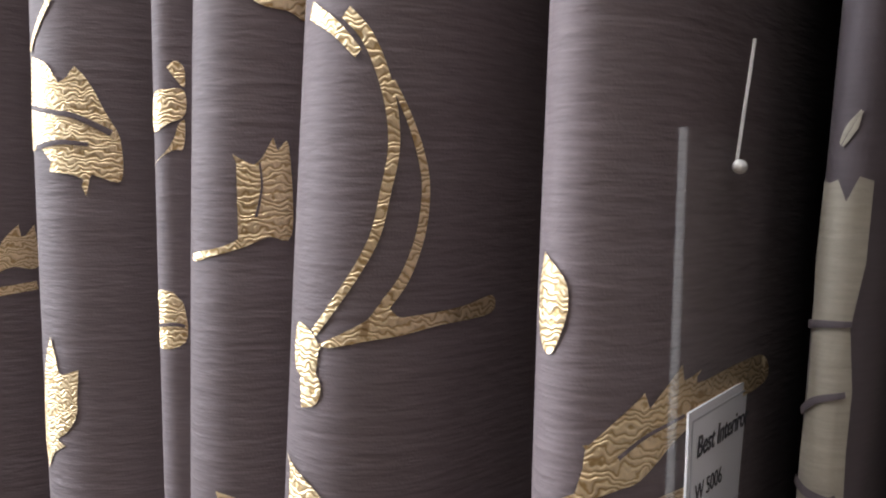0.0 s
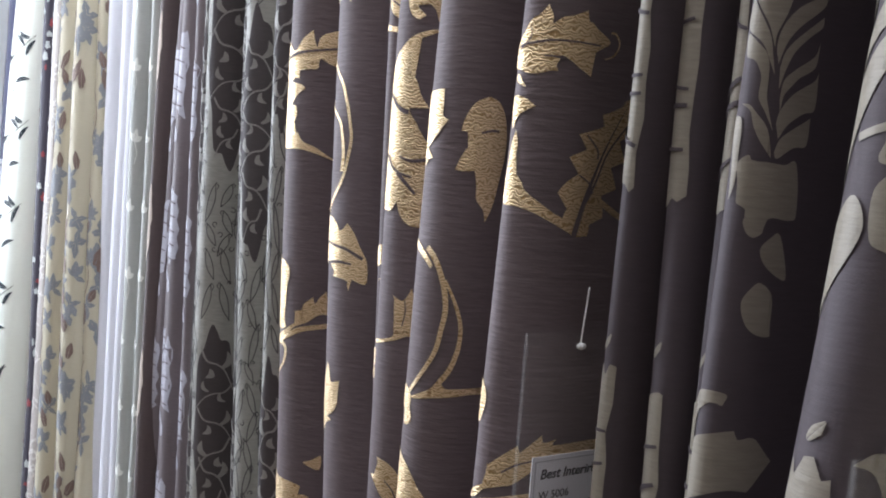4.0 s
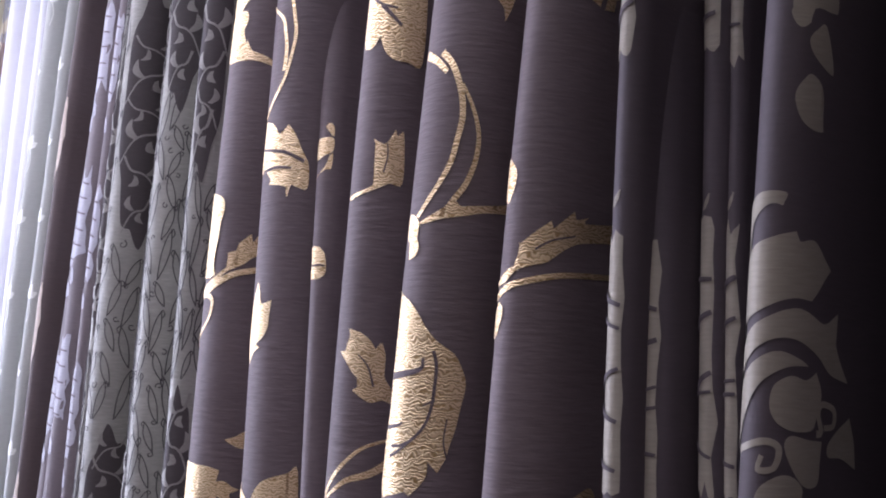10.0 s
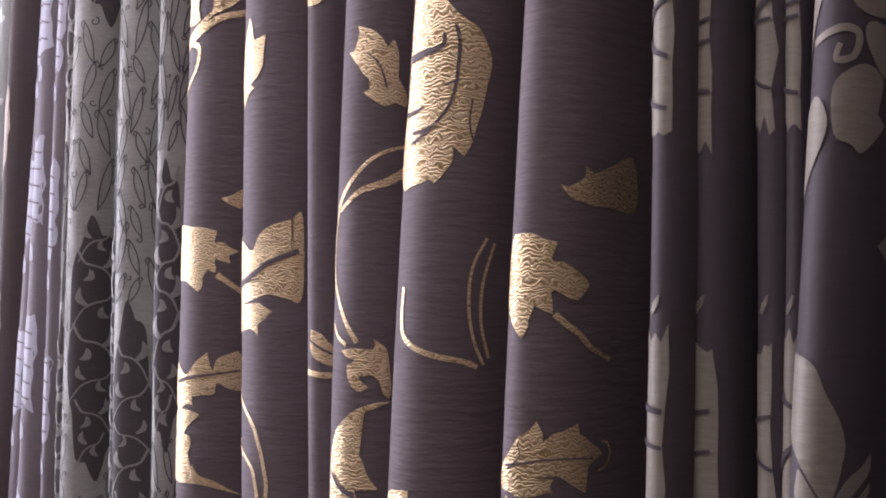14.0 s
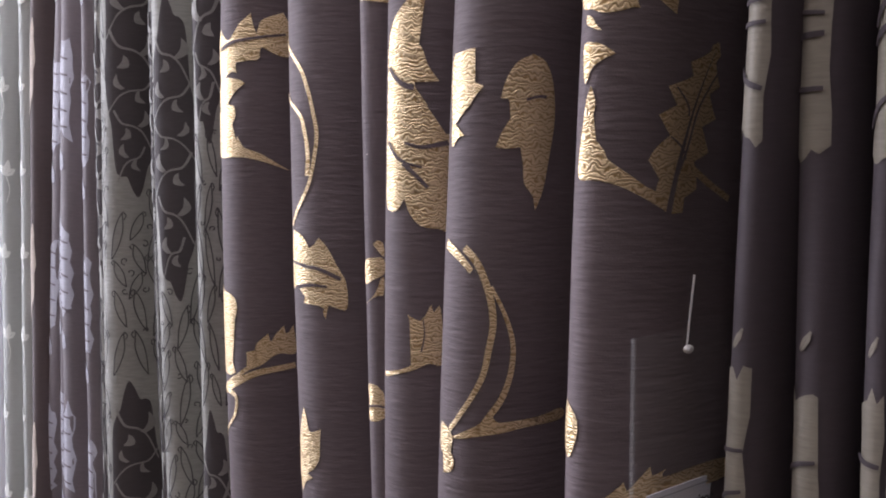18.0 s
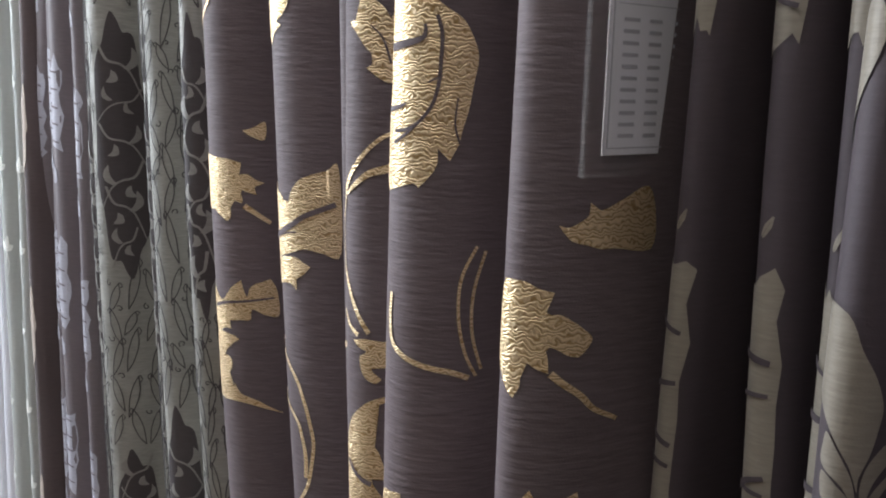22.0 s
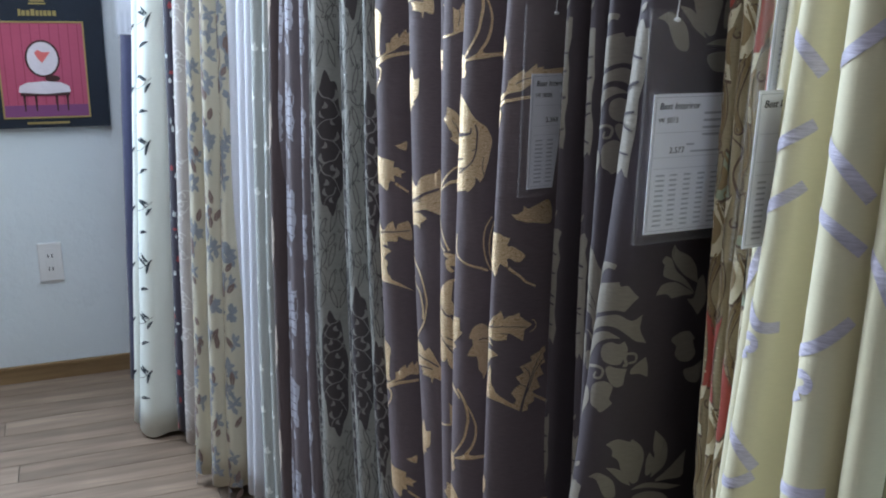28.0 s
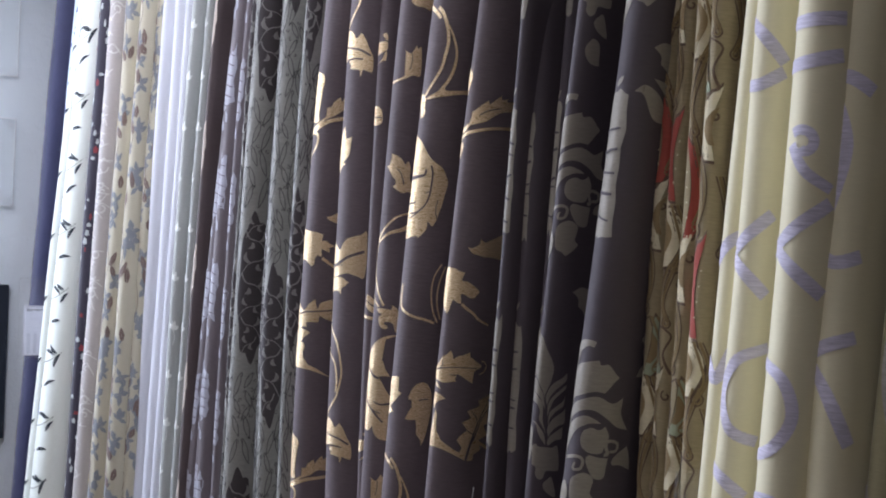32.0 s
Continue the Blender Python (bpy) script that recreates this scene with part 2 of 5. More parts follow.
glass.node_tree.nodes["Principled BSDF"].inputs["Alpha"].default_value = 0.08


# ---- building blocks ----
def link(name, bm, mat, parent=None, label="", smooth=False):
    me = bpy.data.meshes.new(name)
    bm.to_mesh(me)
    bm.free()
    me.materials.append(mat)
    if smooth:
        me.shade_smooth()
    ob = new(name, me)
    ob.parent = parent
    if label:
        tagged(ob, label)
    return ob


def part(name, bm, mat, parent, label="", smooth=False):
    return link(name, bm, mat, parent, label, smooth)


def thing(name, label, category, group=""):
    return tagged(new(name), label, category, group)


def box(x0, x1, y0, y1, z0, z1, bevel=0.0, bm=None):
    one = bmesh.new()
    bmesh.ops.create_cube(one, size=1, matrix=Matrix.Translation(((x0 + x1) / 2, (y0 + y1) / 2, (z0 + z1) / 2)) @ Matrix.Diagonal((x1 - x0, y1 - y0, z1 - z0, 1)))
    if bevel:
        bmesh.ops.bevel(one, geom=one.edges[:], offset=bevel, segments=2, affect="EDGES", profile=0.6)
    if bm is None:
        return one
    me = bpy.data.meshes.new("tmp")
    one.to_mesh(me)
    bm.from_mesh(me)
    one.free()
    bpy.data.meshes.remove(me)
    return bm


def rod(a, b, r0, r1=None, seg=10):
    bm = bmesh.new()
    a, b = Vector(a), Vector(b)
    turn = (b - a).to_track_quat("Z", "Y").to_matrix().to_4x4()
    bmesh.ops.create_cone(bm, cap_ends=True, segments=seg, radius1=r0, radius2=r1 if r1 is not None else r0, depth=(b - a).length, matrix=Matrix.Translation((a + b) / 2) @ turn)
    return bm


def plate(points, y, thick):
    """A flat shape in the plane y, facing -y, from (x, z) points."""
    bm = bmesh.new()
    fs = [bm.verts.new((x, y - thick, z)) for x, z in points]
    bs = [bm.verts.new((x, y, z)) for x, z in points]
    bm.faces.new(fs)
    for i in range(len(fs)):
        bm.faces.new((fs[i - 1], bs[i - 1], bs[i], fs[i]))
    bmesh.ops.recalc_face_normals(bm, faces=bm.faces)
    return bm


def oval(cx, cz, rx, rz, n=28):
    return [(cx + rx * math.cos(i * 2 * math.pi / n), cz + rz * math.sin(i * 2 * math.pi / n)) for i in range(n)]


# ---- folded cloth ----
# A fold: centre y, front x, half width b, bulge depth a, lean of y and of x per metre of height, bow of y (all at 1.2 m up).
def fold(yc, xf, b, a=None, ly=0.0, lx=0.0, bow=0.0, reach=0.13):
    return (yc, xf, b, a or 1.25 * b, ly, lx, reach, bow)


def quarter(f):
    return 1.5708 * math.sqrt((f[2] ** 2 + f[3] ** 2) / 2)


def on_cloth(f, s, z):
    """The place s metres round the fold from its foremost line (positive to the near side), at height z."""
    yc, xf, b, a, ly, lx, reach, bow = f
    q = quarter(f)
    w = 0.0022 * math.sin(5.1 * z + 37 * yc) + 0.0012 * math.sin(13.0 * z + 91 * yc)
    yc, xf = yc + ly * (z - 1.2) + bow * (z - 1.2) ** 2 + w, xf + lx * (z - 1.2) + 0.6 * w
    t = max(-1.0, min(1.0, s / q)) * 1.5708
    x, y = xf + a * (1 - math.cos(t)), yc - b * math.sin(t)
    over = abs(s) - q
    if over > 0:
        x += over
        y += math.copysign(0.02 * over, -s)
    return x, y, z


def lifted(f, s, z, off):
    """on_cloth, moved outward from the cloth."""
    p, ps, pz = Vector(on_cloth(f, s, z)), Vector(on_cloth(f, s + 0.001, z)), Vector(on_cloth(f, s, z + 0.001))
    return p + (ps - p).cross(pz - p).normalized() * off if off else p


def sheet(folds, z0, z1, rows=26, hem=0.0):
    bm = bmesh.new()
    cols = []
    for f in folds:
        q = quarter(f)
        steps = [-q - f[6], -q - 0.03] + [q * k / 9 for k in range(-9, 10)] + [q + 0.03, q + f[6]]
        cols += [(f, s) for s in steps]
    grid = []
    for f, s in cols:
        low = z0 + hem * math.sin(9 * f[0] + 30 * s)
        grid.append([bm.verts.new(on_cloth(f, s, low + (z1 - low) * r / rows)) for r in range(rows + 1)])
    for a, b in zip(grid, grid[1:]):
        for r in range(rows):
            bm.faces.new((a[r], b[r], b[r + 1], a[r + 1]))
    bmesh.ops.recalc_face_normals(bm, faces=bm.faces)
    return bm


class Pattern:
    """Motifs woven into one cloth, gathered in one mesh, laid just over the folds. Places are (s, z) on a fold."""

    def __init__(self, lift=0.0006):
        self.bm, self.lift, self.made, self.veins, self.ways = bmesh.new(), lift, [], [], {}

    def cut(self, kind):
        """Closes one motif."""
        self.made.append((kind, self.bm))
        self.bm = bmesh.new()
        return self

    def strip(self, f, rows, puff=0.0001):
        made = []
        for row in rows:
            k = len(row) - 1
            made.append([self.bm.verts.new(lifted(f, s, z, self.lift + puff * math.sin(math.pi * (i + 0.02) / (k + 0.04)))) for i, (s, z) in enumerate(row)])
        for a, b in zip(made, made[1:]):
            for i in range(len(a) - 1):
                self.bm.faces.new((a[i], a[i + 1], b[i + 1], b[i]))

    def drawn(self, text, step=4):
        """A closed outline from "s,z" marks in millimetres: a star is a sharp point, the rest is rounded."""
        marks = [(float(w.strip("*").split(",")[0]) / 1000, float(w.strip("*").split(",")[1]) / 1000, w[-1] == "*") for w in text.split()]
        line, n = [], len(marks)
        for i in range(n):
            a, b, c, d = (marks[(i + k) % n] for k in (-1, 0, 1, 2))
            for j in range(step):
                t = j / step
                p = []
                for q in (0, 1):
                    m1 = (c[q] - b[q]) if b[2] else (c[q] - a[q]) / 2
                    m2 = (c[q] - b[q]) if c[2] else (d[q] - b[q]) / 2
                    p.append((2 * t**3 - 3 * t**2 + 1) * b[q] + (t**3 - 2 * t**2 + t) * m1 + (3 * t**2 - 2 * t**3) * c[q] + (t**3 - t**2) * m2)
                line.append(p)
        return line

    def shape(self, f, z0, text, kind="leaf", cells=0.005):
        """A filled outline laid round the fold."""
        flat = bmesh.new()
        verts = [flat.verts.new((s, 0, z)) for s, z in self.drawn(text)]
        bmesh.ops.triangulate(flat, faces=[flat.faces.new(verts)])
        lo, hi = min(v.co.x for v in verts), max(v.co.x for v in verts)
        for i in range(1, int((hi - lo) / cells) + 1):
            bmesh.ops.bisect_plane(flat, geom=flat.verts[:] + flat.edges[:] + flat.faces[:], plane_co=(lo + i * cells, 0, 0), plane_no=(1, 0, 0))
        lo, hi = min(v.co.z for v in flat.verts), max(v.co.z for v in flat.verts)
        for i in range(1, int((hi - lo) / 0.025) + 1):
            bmesh.ops.bisect_plane(flat, geom=flat.verts[:] + flat.edges[:] + flat.faces[:], plane_co=(0, 0, lo + i * 0.025), plane_no=(0, 0, 1))
        ways = []
        for v in flat.verts:
            a, b = lifted(f, v.co.x, v.co.z + z0, self.lift), lifted(f, v.co.x, v.co.z + z0, self.lift + 0.01)
            v.co = a
            ways.append((b - a).normalized())
        flat.normal_update()
        flat.verts.index_update()
        back = [p for p in flat.faces if p.normal.dot(ways[p.verts[0].index]) < 0]
        bmesh.ops.reverse_faces(flat, faces=back)
        self.bm.free()
        self.bm = flat
        self.ways[len(self.made)] = ways
        return self.cut(kind)

    def marks(self, z0, text):
        return [(float(w.split(",")[0]) / 1000, z0 + float(w.split(",")[1]) / 1000) for w in text.split()]

    def ribbon(self, f, z0, text, w0, w1):
        """A thread line that swells from w0 to w1 millimetres."""
        return self.stem(f, self.marks(z0, text), w0 / 1000, w1 / w0, 5)

    def gap(self, f, z0, text, w0, w1):
        """A dark line of ground cloth through a leaf."""
        self.veins.append((f, self.marks(z0, text), w0 / 1000, w1 / w0))

    def leaf(self, f, base, tip, wide, lobes=4, cut=0.45, bend=0.0, rib=0.06, across=3):
        """A toothed leaf of two halves with an open midrib."""
        (s0, z0), (s1, z1) = base, tip
        long = math.hypot(s1 - s0, z1 - z0)
        du, dv = (s1 - s0) / long, (z1 - z0) / long
        steps = max(8, 5 * lobes)
        for side in (-1, 1):
            rows = []
            for i in range(steps + 1):
                u = i / steps
                body = math.sin(math.pi * min(1.0, 0.10 + 0.90 * u) ** 0.85) ** 0.8 if u < 1 else 0.0
                tooth = 1 - cut * ((u * lobes + (0.2 if side > 0 else 0.55)) % 1.0)
                w = wide * max(0.0, body) * tooth
                mid = bend * math.sin(math.pi * u) * long
                row = []
                for k in range(across + 1):
                    c = side * (rib * wide * (1 - u) + (w - rib * wide * (1 - u)) * k / across) if w > rib * wide else side * 0.0002 * k
                    lean = 0.45 * abs(c)
                    row.append((s0 + du * (u * long + lean) - dv * (c + mid), z0 + dv * (u * long + lean) + du * (c + mid)))
                rows.append(row if side > 0 else row[::-1])
            self.strip(f, rows)
        return self.cut("leaf")

    def lobe(self, f, a, b, half, bend=0.0, blunt=0.55, n=9):
        """One smooth pointed finger of a leaf."""
        ds, dz = b[0] - a[0], b[1] - a[1]
        rows = []
        for i in range(n + 1):
            u = i / n
            w = half * math.sin(math.pi * min(1.0, 0.16 + 0.84 * u ** blunt * (0.35 + 0.65 * u))) ** 0.75 if i < n else 0.0001
            m = bend * math.sin(math.pi * u)
            c = (a[0] + ds * u - dz * m, a[1] + dz * u + ds * m)
            d = math.hypot(ds, dz) or 1
            rows.append([(c[0] - dz / d * w * k, c[1] + ds / d * w * k) for k in (-1, -0.35, 0.35, 1)])
        self.strip(f, rows, 0.0)

    def stem(self, f, points, wide, taper=0.6, n=8):
        pts = [points[0]] + list(points) + [points[-1]]
        line = []
        for p0, p1, p2, p3 in zip(pts, pts[1:], pts[2:], pts[3:]):
            for i in range(n):
                t = i / n
                line.append(tuple(0.5 * (2 * b + (c - a) * t + (2 * a - 5 * b + 4 * c - d) * t * t + (3 * b - a - 3 * c + d) * t**3) for a, b, c, d in zip(p0, p1, p2, p3)))
        line.append(points[-1])
        rows = []
        for i, (s, z) in enumerate(line):
            a, b = line[max(0, i - 1)], line[min(len(line) - 1, i + 1)]
            ds, dz = b[0] - a[0], b[1] - a[1]
            d = math.hypot(ds, dz) or 1
            w = wide / 2 * (1 - (1 - taper) * i / len(line))
            rows.append([(s + dz / d * w * k, z - ds / d * w * k) for k in (-1, 0, 1)])
        self.strip(f, rows, 0.0001)
        return self.cut("stem")

    def blot(self, f, centre, rs, rz, waves=5, deep=0.22, turn=0.0, n=30, seed=0.0):
        """A scalloped patch, such as a flower head."""
        s, z = centre
        rows = []
        for ring in (0.02, 0.5, 0.8, 1.0):
            rows.append([])
            for i in range(n + 1):
                a = 2 * math.pi * i / n
                r = ring * (1 - deep * abs(math.sin(waves * a / 2 + turn)) - 0.06 * math.sin(3 * a + seed))
                rows[-1].append((s + rs * r * math.cos(a), z + rz * r * math.sin(a)))
        self.strip(f, rows, 0.0)
        return self.cut("flower")

    def curl(self, f, centre, r, wide, turns=1.3, start=0.0, hand=1):
        pts = []
        for i in range(11):
            a = start + hand * turns * 2 * math.pi * i / 10
            k = r * (1 - 0.075 * i)
            pts.append((centre[0] + k * math.cos(a), centre[1] + k * math.sin(a)))
        self.stem(f, pts, wide, 1.0, 3)
        self.made[-1] = ("scroll", self.made[-1][1])
        return self

    def vein(self, name, mat, parent, lift=0.0007):
        """Lays the dark gaps between the fingers of all leaves."""
        v = Pattern(self.lift + lift)
        for f, points, wide, *swell in self.veins:
            v.stem(f, points, wide, swell[0] if swell else 0.7, 4)
        return v.put(name, mat, parent)

    def put(self, name, mat, parent, label="", apart=False):
        if apart:
            for i, (kind, bm) in enumerate(self.made):
                ob = part(f"{name}_{kind}", bm, mat, parent, label, True)
                if i in self.ways:
                    ob.data.normals_split_custom_set_from_vertices(self.ways[i])
            return None
        whole = bmesh.new()
        for kind, bm in self.made:
            me = bpy.data.meshes.new("tmp")
            bm.to_mesh(me), whole.from_mesh(me), bm.free()
            bpy.data.meshes.remove(me)
        return tagged(part(name, whole, mat, parent, label, True), kind="stuff")


TOP = 2.42


def curtain(label, folds, mat, z0=0.04, top=TOP, hem=0.004, cloth_label=""):
    c = thing("curtain", label, "curtain", "curtain samples along the wall")
    ob = part("cloth", sheet(folds, z0, top, hem=hem), mat, c, cloth_label, True)
    ob.modifiers.new("thickness", "SOLIDIFY").thickness = 0.0008
    rail = rod((folds[0][1] + 0.02, sum(f[0] for f in folds) / len(folds), top + 0.012), (0.615, sum(f[0] for f in folds) / len(folds), top + 0.012), 0.008)
    part("hanger_arm", rail, steel, c, "steel hanger arm")
    return c


# ---- room shell ----
X0, X1, Y0, Y1, H = -3.2, 0.62, -2.2, 2.24, 2.5
tagged(link("floor", box(X0 - 0.1, X1 + 0.1, Y0 - 0.1, Y1 + 0.1, -0.06, -0.004), joint_dark), "oak laminate floor of staggered boards", "floor", kind="structure")
tagged(link("ceiling", box(X0 - 0.1, X1 + 0.1, Y0 - 0.1, Y1 + 0.1, H, H + 0.08), ceiling_paint), "plain white painted ceiling", "ceiling", kind="structure")
WX0, WX1, WZ0, WZ1 = -2.05, -0.75, 0.88, 2.32
north = bmesh.new()
for x0, x1, z0, z1 in ((X0, WX0, 0, H), (WX1, X1, 0, H), (WX0, WX1, 0, WZ0), (WX0, WX1, WZ1, H)):
    box(x0, x1, Y1, Y1 + 0.14, z0, z1, 0, north)
tagged(link("wall_north", north, wallpaper), "white embossed wallpaper on the end wall", "wall", kind="structure")
# Never seen; the shade in the curtain gaps is put into its dark colour.
tagged(link("wall_east", box(X1, X1 + 0.12, Y0, Y1, 0, H), bounce_cut_brown), "unseen wall behind the curtains, coloured dark to deepen the gaps", "wall", kind="structure")
# South and west stay out of view, darkened to throw back little light.
tagged(link("wall_south", box(X0, X1, Y0 - 0.12, Y0, 0, H), bounce_cut_brown), "plain wall out of view, coloured dark to cut bounced light", "wall", kind="structure")
tagged(link("wall_west", box(X0 - 0.12, X0, Y0, Y1, 0, H), bounce_cut_brown), "plain wall out of view, coloured dark to cut bounced light", "wall", kind="structure")
win = tagged(new("window_1"), "white framed shop window", "window", kind="structure")
fr = bmesh.new()
for x0, x1, z0, z1 in ((WX0, WX0 + 0.05, WZ0, WZ1), (WX1 - 0.05, WX1, WZ0, WZ1), (WX0 + 0.05, WX1 - 0.05, WZ0, WZ0 + 0.05), (WX0 + 0.05, WX1 - 0.05, WZ1 - 0.05, WZ1)):
    box(x0, x1, Y1 + 0.04, Y1 + 0.09, z0, z1, 0.004, fr)
part("window_frame", fr, plastic_white, win)
pane = part("pane", box(WX0 + 0.05, WX1 - 0.05, Y1 + 0.06, Y1 + 0.066, WZ0 + 0.05, WZ1 - 0.05), glass, win)
pane.visible_shadow = False
part("window_sill", box(WX0 - 0.04, WX1 + 0.04, Y1 - 0.05, Y1 + 0.04, WZ0 - 0.025, WZ0, 0.005), plastic_white, win)
sk = bmesh.new()
box(X0, X1, Y1 - 0.010, Y1 - 0.0005, 0, 0.045, 0.001, sk)
box(X0, X1, Y1 - 0.013, Y1 - 0.0005, 0.045, 0.060, 0.003, sk)
tagged(link("baseboard", sk, skirting_wood), "brown wooden skirting board", "baseboard", kind="structure")
for px, py, sx, sy in ((-0.50, 0.85, 0.18, 0.85), (-1.00, -0.80, 0.25, 0.55)):
    lampo = thing("ceiling_light", "flat white ceiling light panel", "ceiling light")
    part("frame", box(px - sx - 0.02, px + sx + 0.02, py - sy - 0.02, py + sy + 0.02, 2.472, 2.4985, 0.004), plastic_white, lampo)
    part("diffuser", box(px - sx, px + sx, py - sy, py + sy, 2.462, 2.4715), lamp_glow, lampo)

# ---- end wall: socket, board picture, acrylic frames ----
sock = thing("wall_socket", "white double wall socket on embossed wallpaper", "socket")
part("plate", box(-0.451, -0.377, Y1 - 0.0085, Y1, 0.349, 0.481, 0.004), plastic_white, sock)
part("insert", box(-0.428, -0.400, Y1 - 0.0105, Y1 - 0.0086, 0.368, 0.462, 0.001), plastic_white, sock)
for zc in (0.437, 0.393):
    for xc in (-0.420, -0.408):
        part("slot", box(xc - 0.0017, xc + 0.0017, Y1 - 0.0118, Y1 - 0.0106, zc - 0.006, zc + 0.006), slot_dark, sock)

pq = thing("board_picture", "dark blue board with a picture of a pink room and chair", "picture")
BX0, BX1, BZ0, BZ1 = -0.560, -0.192, 0.862, 1.346
part("board", box(BX0, BX1, Y1 - 0.022, Y1 - 0.002, BZ0, BZ1, 0.002), plaque_dark, pq)
YF = Y1 - 0.0222
rim = bmesh.new()
for x0, x1, z0, z1 in ((-0.503, -0.498, 0.892, 1.190), (-0.254, -0.249, 0.892, 1.190), (-0.498, -0.254, 0.892, 0.897), (-0.498, -0.254, 1.185, 1.190)):
    box(x0, x1, YF - 0.003, YF, z0, z1, 0.0007, rim)
part("gilt_rim", rim, gilt, pq)
pr = part("print", box(-0.498, -0.254, YF - 0.001, YF, 0.897, 1.185), pic_pink, pq, "print of a pink panelled room")
for i in range(9):
    part("groove", box(-0.486 + 0.027 * i, -0.483 + 0.027 * i, YF - 0.0016, YF - 0.0011, 0.935, 1.184), pic_pink_dark, pr)
part("printed_floor", box(-0.497, -0.255, YF - 0.0021, YF - 0.0011, 0.898, 0.934), pic_purple, pr)
chair = (-0.376, 1.0)
for x in (-0.438, -0.405, -0.345, -0.314):
    part("chair_leg", plate([(x - 0.004, 0.966), (x + 0.004, 0.966), (x + 0.002, 0.915), (x - 0.002, 0.915)], YF - 0.0022, 0.0006), pic_brown, pr)
part("chair_back_rim", plate(oval(-0.376, 1.077, 0.050, 0.057), YF - 0.0012, 0.0008), pic_brown, pr)
part("chair_back", plate(oval(-0.376, 1.077, 0.044, 0.051), YF - 0.0021, 0.0006), pic_white, pr)
part("heart", plate([(-0.398, 1.095), (-0.388, 1.104), (-0.374, 1.096), (-0.352, 1.098), (-0.366, 1.080), (-0.378, 1.064), (-0.390, 1.078)], YF - 0.0028, 0.0005), pic_coral, pr)
part("chair_rail", plate([(-0.448, 0.974), (-0.306, 0.974), (-0.306, 0.963), (-0.448, 0.963)], YF - 0.0029, 0.0006), pic_brown, pr)
part("chair_seat", plate([(-0.452, 0.974), (-0.450, 0.992), (-0.428, 1.004), (-0.380, 1.008), (-0.330, 1.004), (-0.306, 0.992), (-0.302, 0.974), (-0.376, 0.968)], YF - 0.0029, 0.0008), pic_white, pr)
part("bouquet", plate(oval(-0.352, 1.016, 0.022, 0.010, 12), YF - 0.0038, 0.0006), pic_brown, pr)
emblem = bmesh.new()
for pts in (oval(-0.376, 1.268, 0.016, 0.018, 16), [(-0.398, 1.248), (-0.354, 1.248), (-0.358, 1.256), (-0.394, 1.256)], [(-0.400, 1.240), (-0.352, 1.240), (-0.352, 1.245), (-0.400, 1.245)]):
    e = plate(pts, YF - 0.0005, 0.0008)
    me = bpy.data.meshes.new("tmp")
    e.to_mesh(me), emblem.from_mesh(me), e.free()
    bpy.data.meshes.remove(me)
part("emblem", emblem, gilt, pq, "gilt crest")
wordbar = bmesh.new()
for i, w in enumerate((8, 10, 10, 11, 9, 8, 9, 11, 10)):
    x = -0.432 + sum((8, 10, 10, 11, 9, 8, 9, 11, 10)[:i]) * 0.00128
    box(x, x + w * 0.001, YF - 0.0013, YF - 0.0005, 1.206, 1.222 + (0.004 if i in (0, 3) else 0), 0, wordbar)
part("word_bar", wordbar, gilt, pq, "gilt lettering bar")
part("caption_bar", box(-0.438, -0.314, YF - 0.0013, YF - 0.0005, 0.874, 0.881), gilt, pq)
cord = bmesh.new()
for a, b in (((-0.285, 1.345), (-0.376, 1.425)), ((-0.467, 1.345), (-0.376, 1.425))):
    r = rod((a[0], Y1 - 0.006, a[1]), (b[0], Y1 - 0.006, b[1]), 0.0022)
    me = bpy.data.meshes.new("tmp")
    r.to_mesh(me), cord.from_mesh(me), r.free()
    bpy.data.meshes.remove(me)
part("cord", cord, slot_dark, pq, "dark hanging cord")

for zb, zt, lab in ((1.592, 1.862, "small red-brown picture behind a clear acrylic sheet"), (1.992, 2.262, "small picture behind a bolted clear acrylic sheet")):
    fr = thing("acrylic_frame", lab, "picture frame", "acrylic frames on the end wall")
    sheet_ = part("acrylic_sheet", box(-0.450, -0.190, Y1 - 0.012, Y1 - 0.008, zb, zt, 0.0008), acrylic, fr)
    edge = bmesh.new()
    for x0, x1, z0, z1 in ((-0.451, -0.449, zb, zt), (-0.191, -0.189, zb, zt), (-0.449, -0.191, zb - 0.001, zb + 0.001), (-0.449, -0.191, zt - 0.001, zt + 0.001)):
        box(x0, x1, Y1 - 0.0125, Y1 - 0.0075, z0, z1, 0, edge)
    part("polished_edge", edge, plastic_white, fr)
    part("print", box(-0.382, -0.258, Y1 - 0.0035, Y1 - 0.001, zb + 0.075, zt - 0.055), pic_rust, fr, "red-brown print")
    part("print_rim", plate([(-0.372, zb + 0.088), (-0.268, zb + 0.088), (-0.268, zt - 0.068), (-0.372, zt - 0.068)], Y1 - 0.0036, 0.0006), pic_white, fr)
    part("print_scene", plate([(-0.366, zb + 0.094), (-0.274, zb + 0.094), (-0.274, zb + 0.135), (-0.300, zb + 0.150), (-0.366, zb + 0.140)], Y1 - 0.0044, 0.0005), pic_brown, fr)
    for x in (-0.436, -0.206):
        for z in (zb + 0.018, zt - 0.018):
            part("bolt", rod((x, Y1 - 0.0165, z), (x, Y1 - 0.001, z), 0.0042), steel, fr)

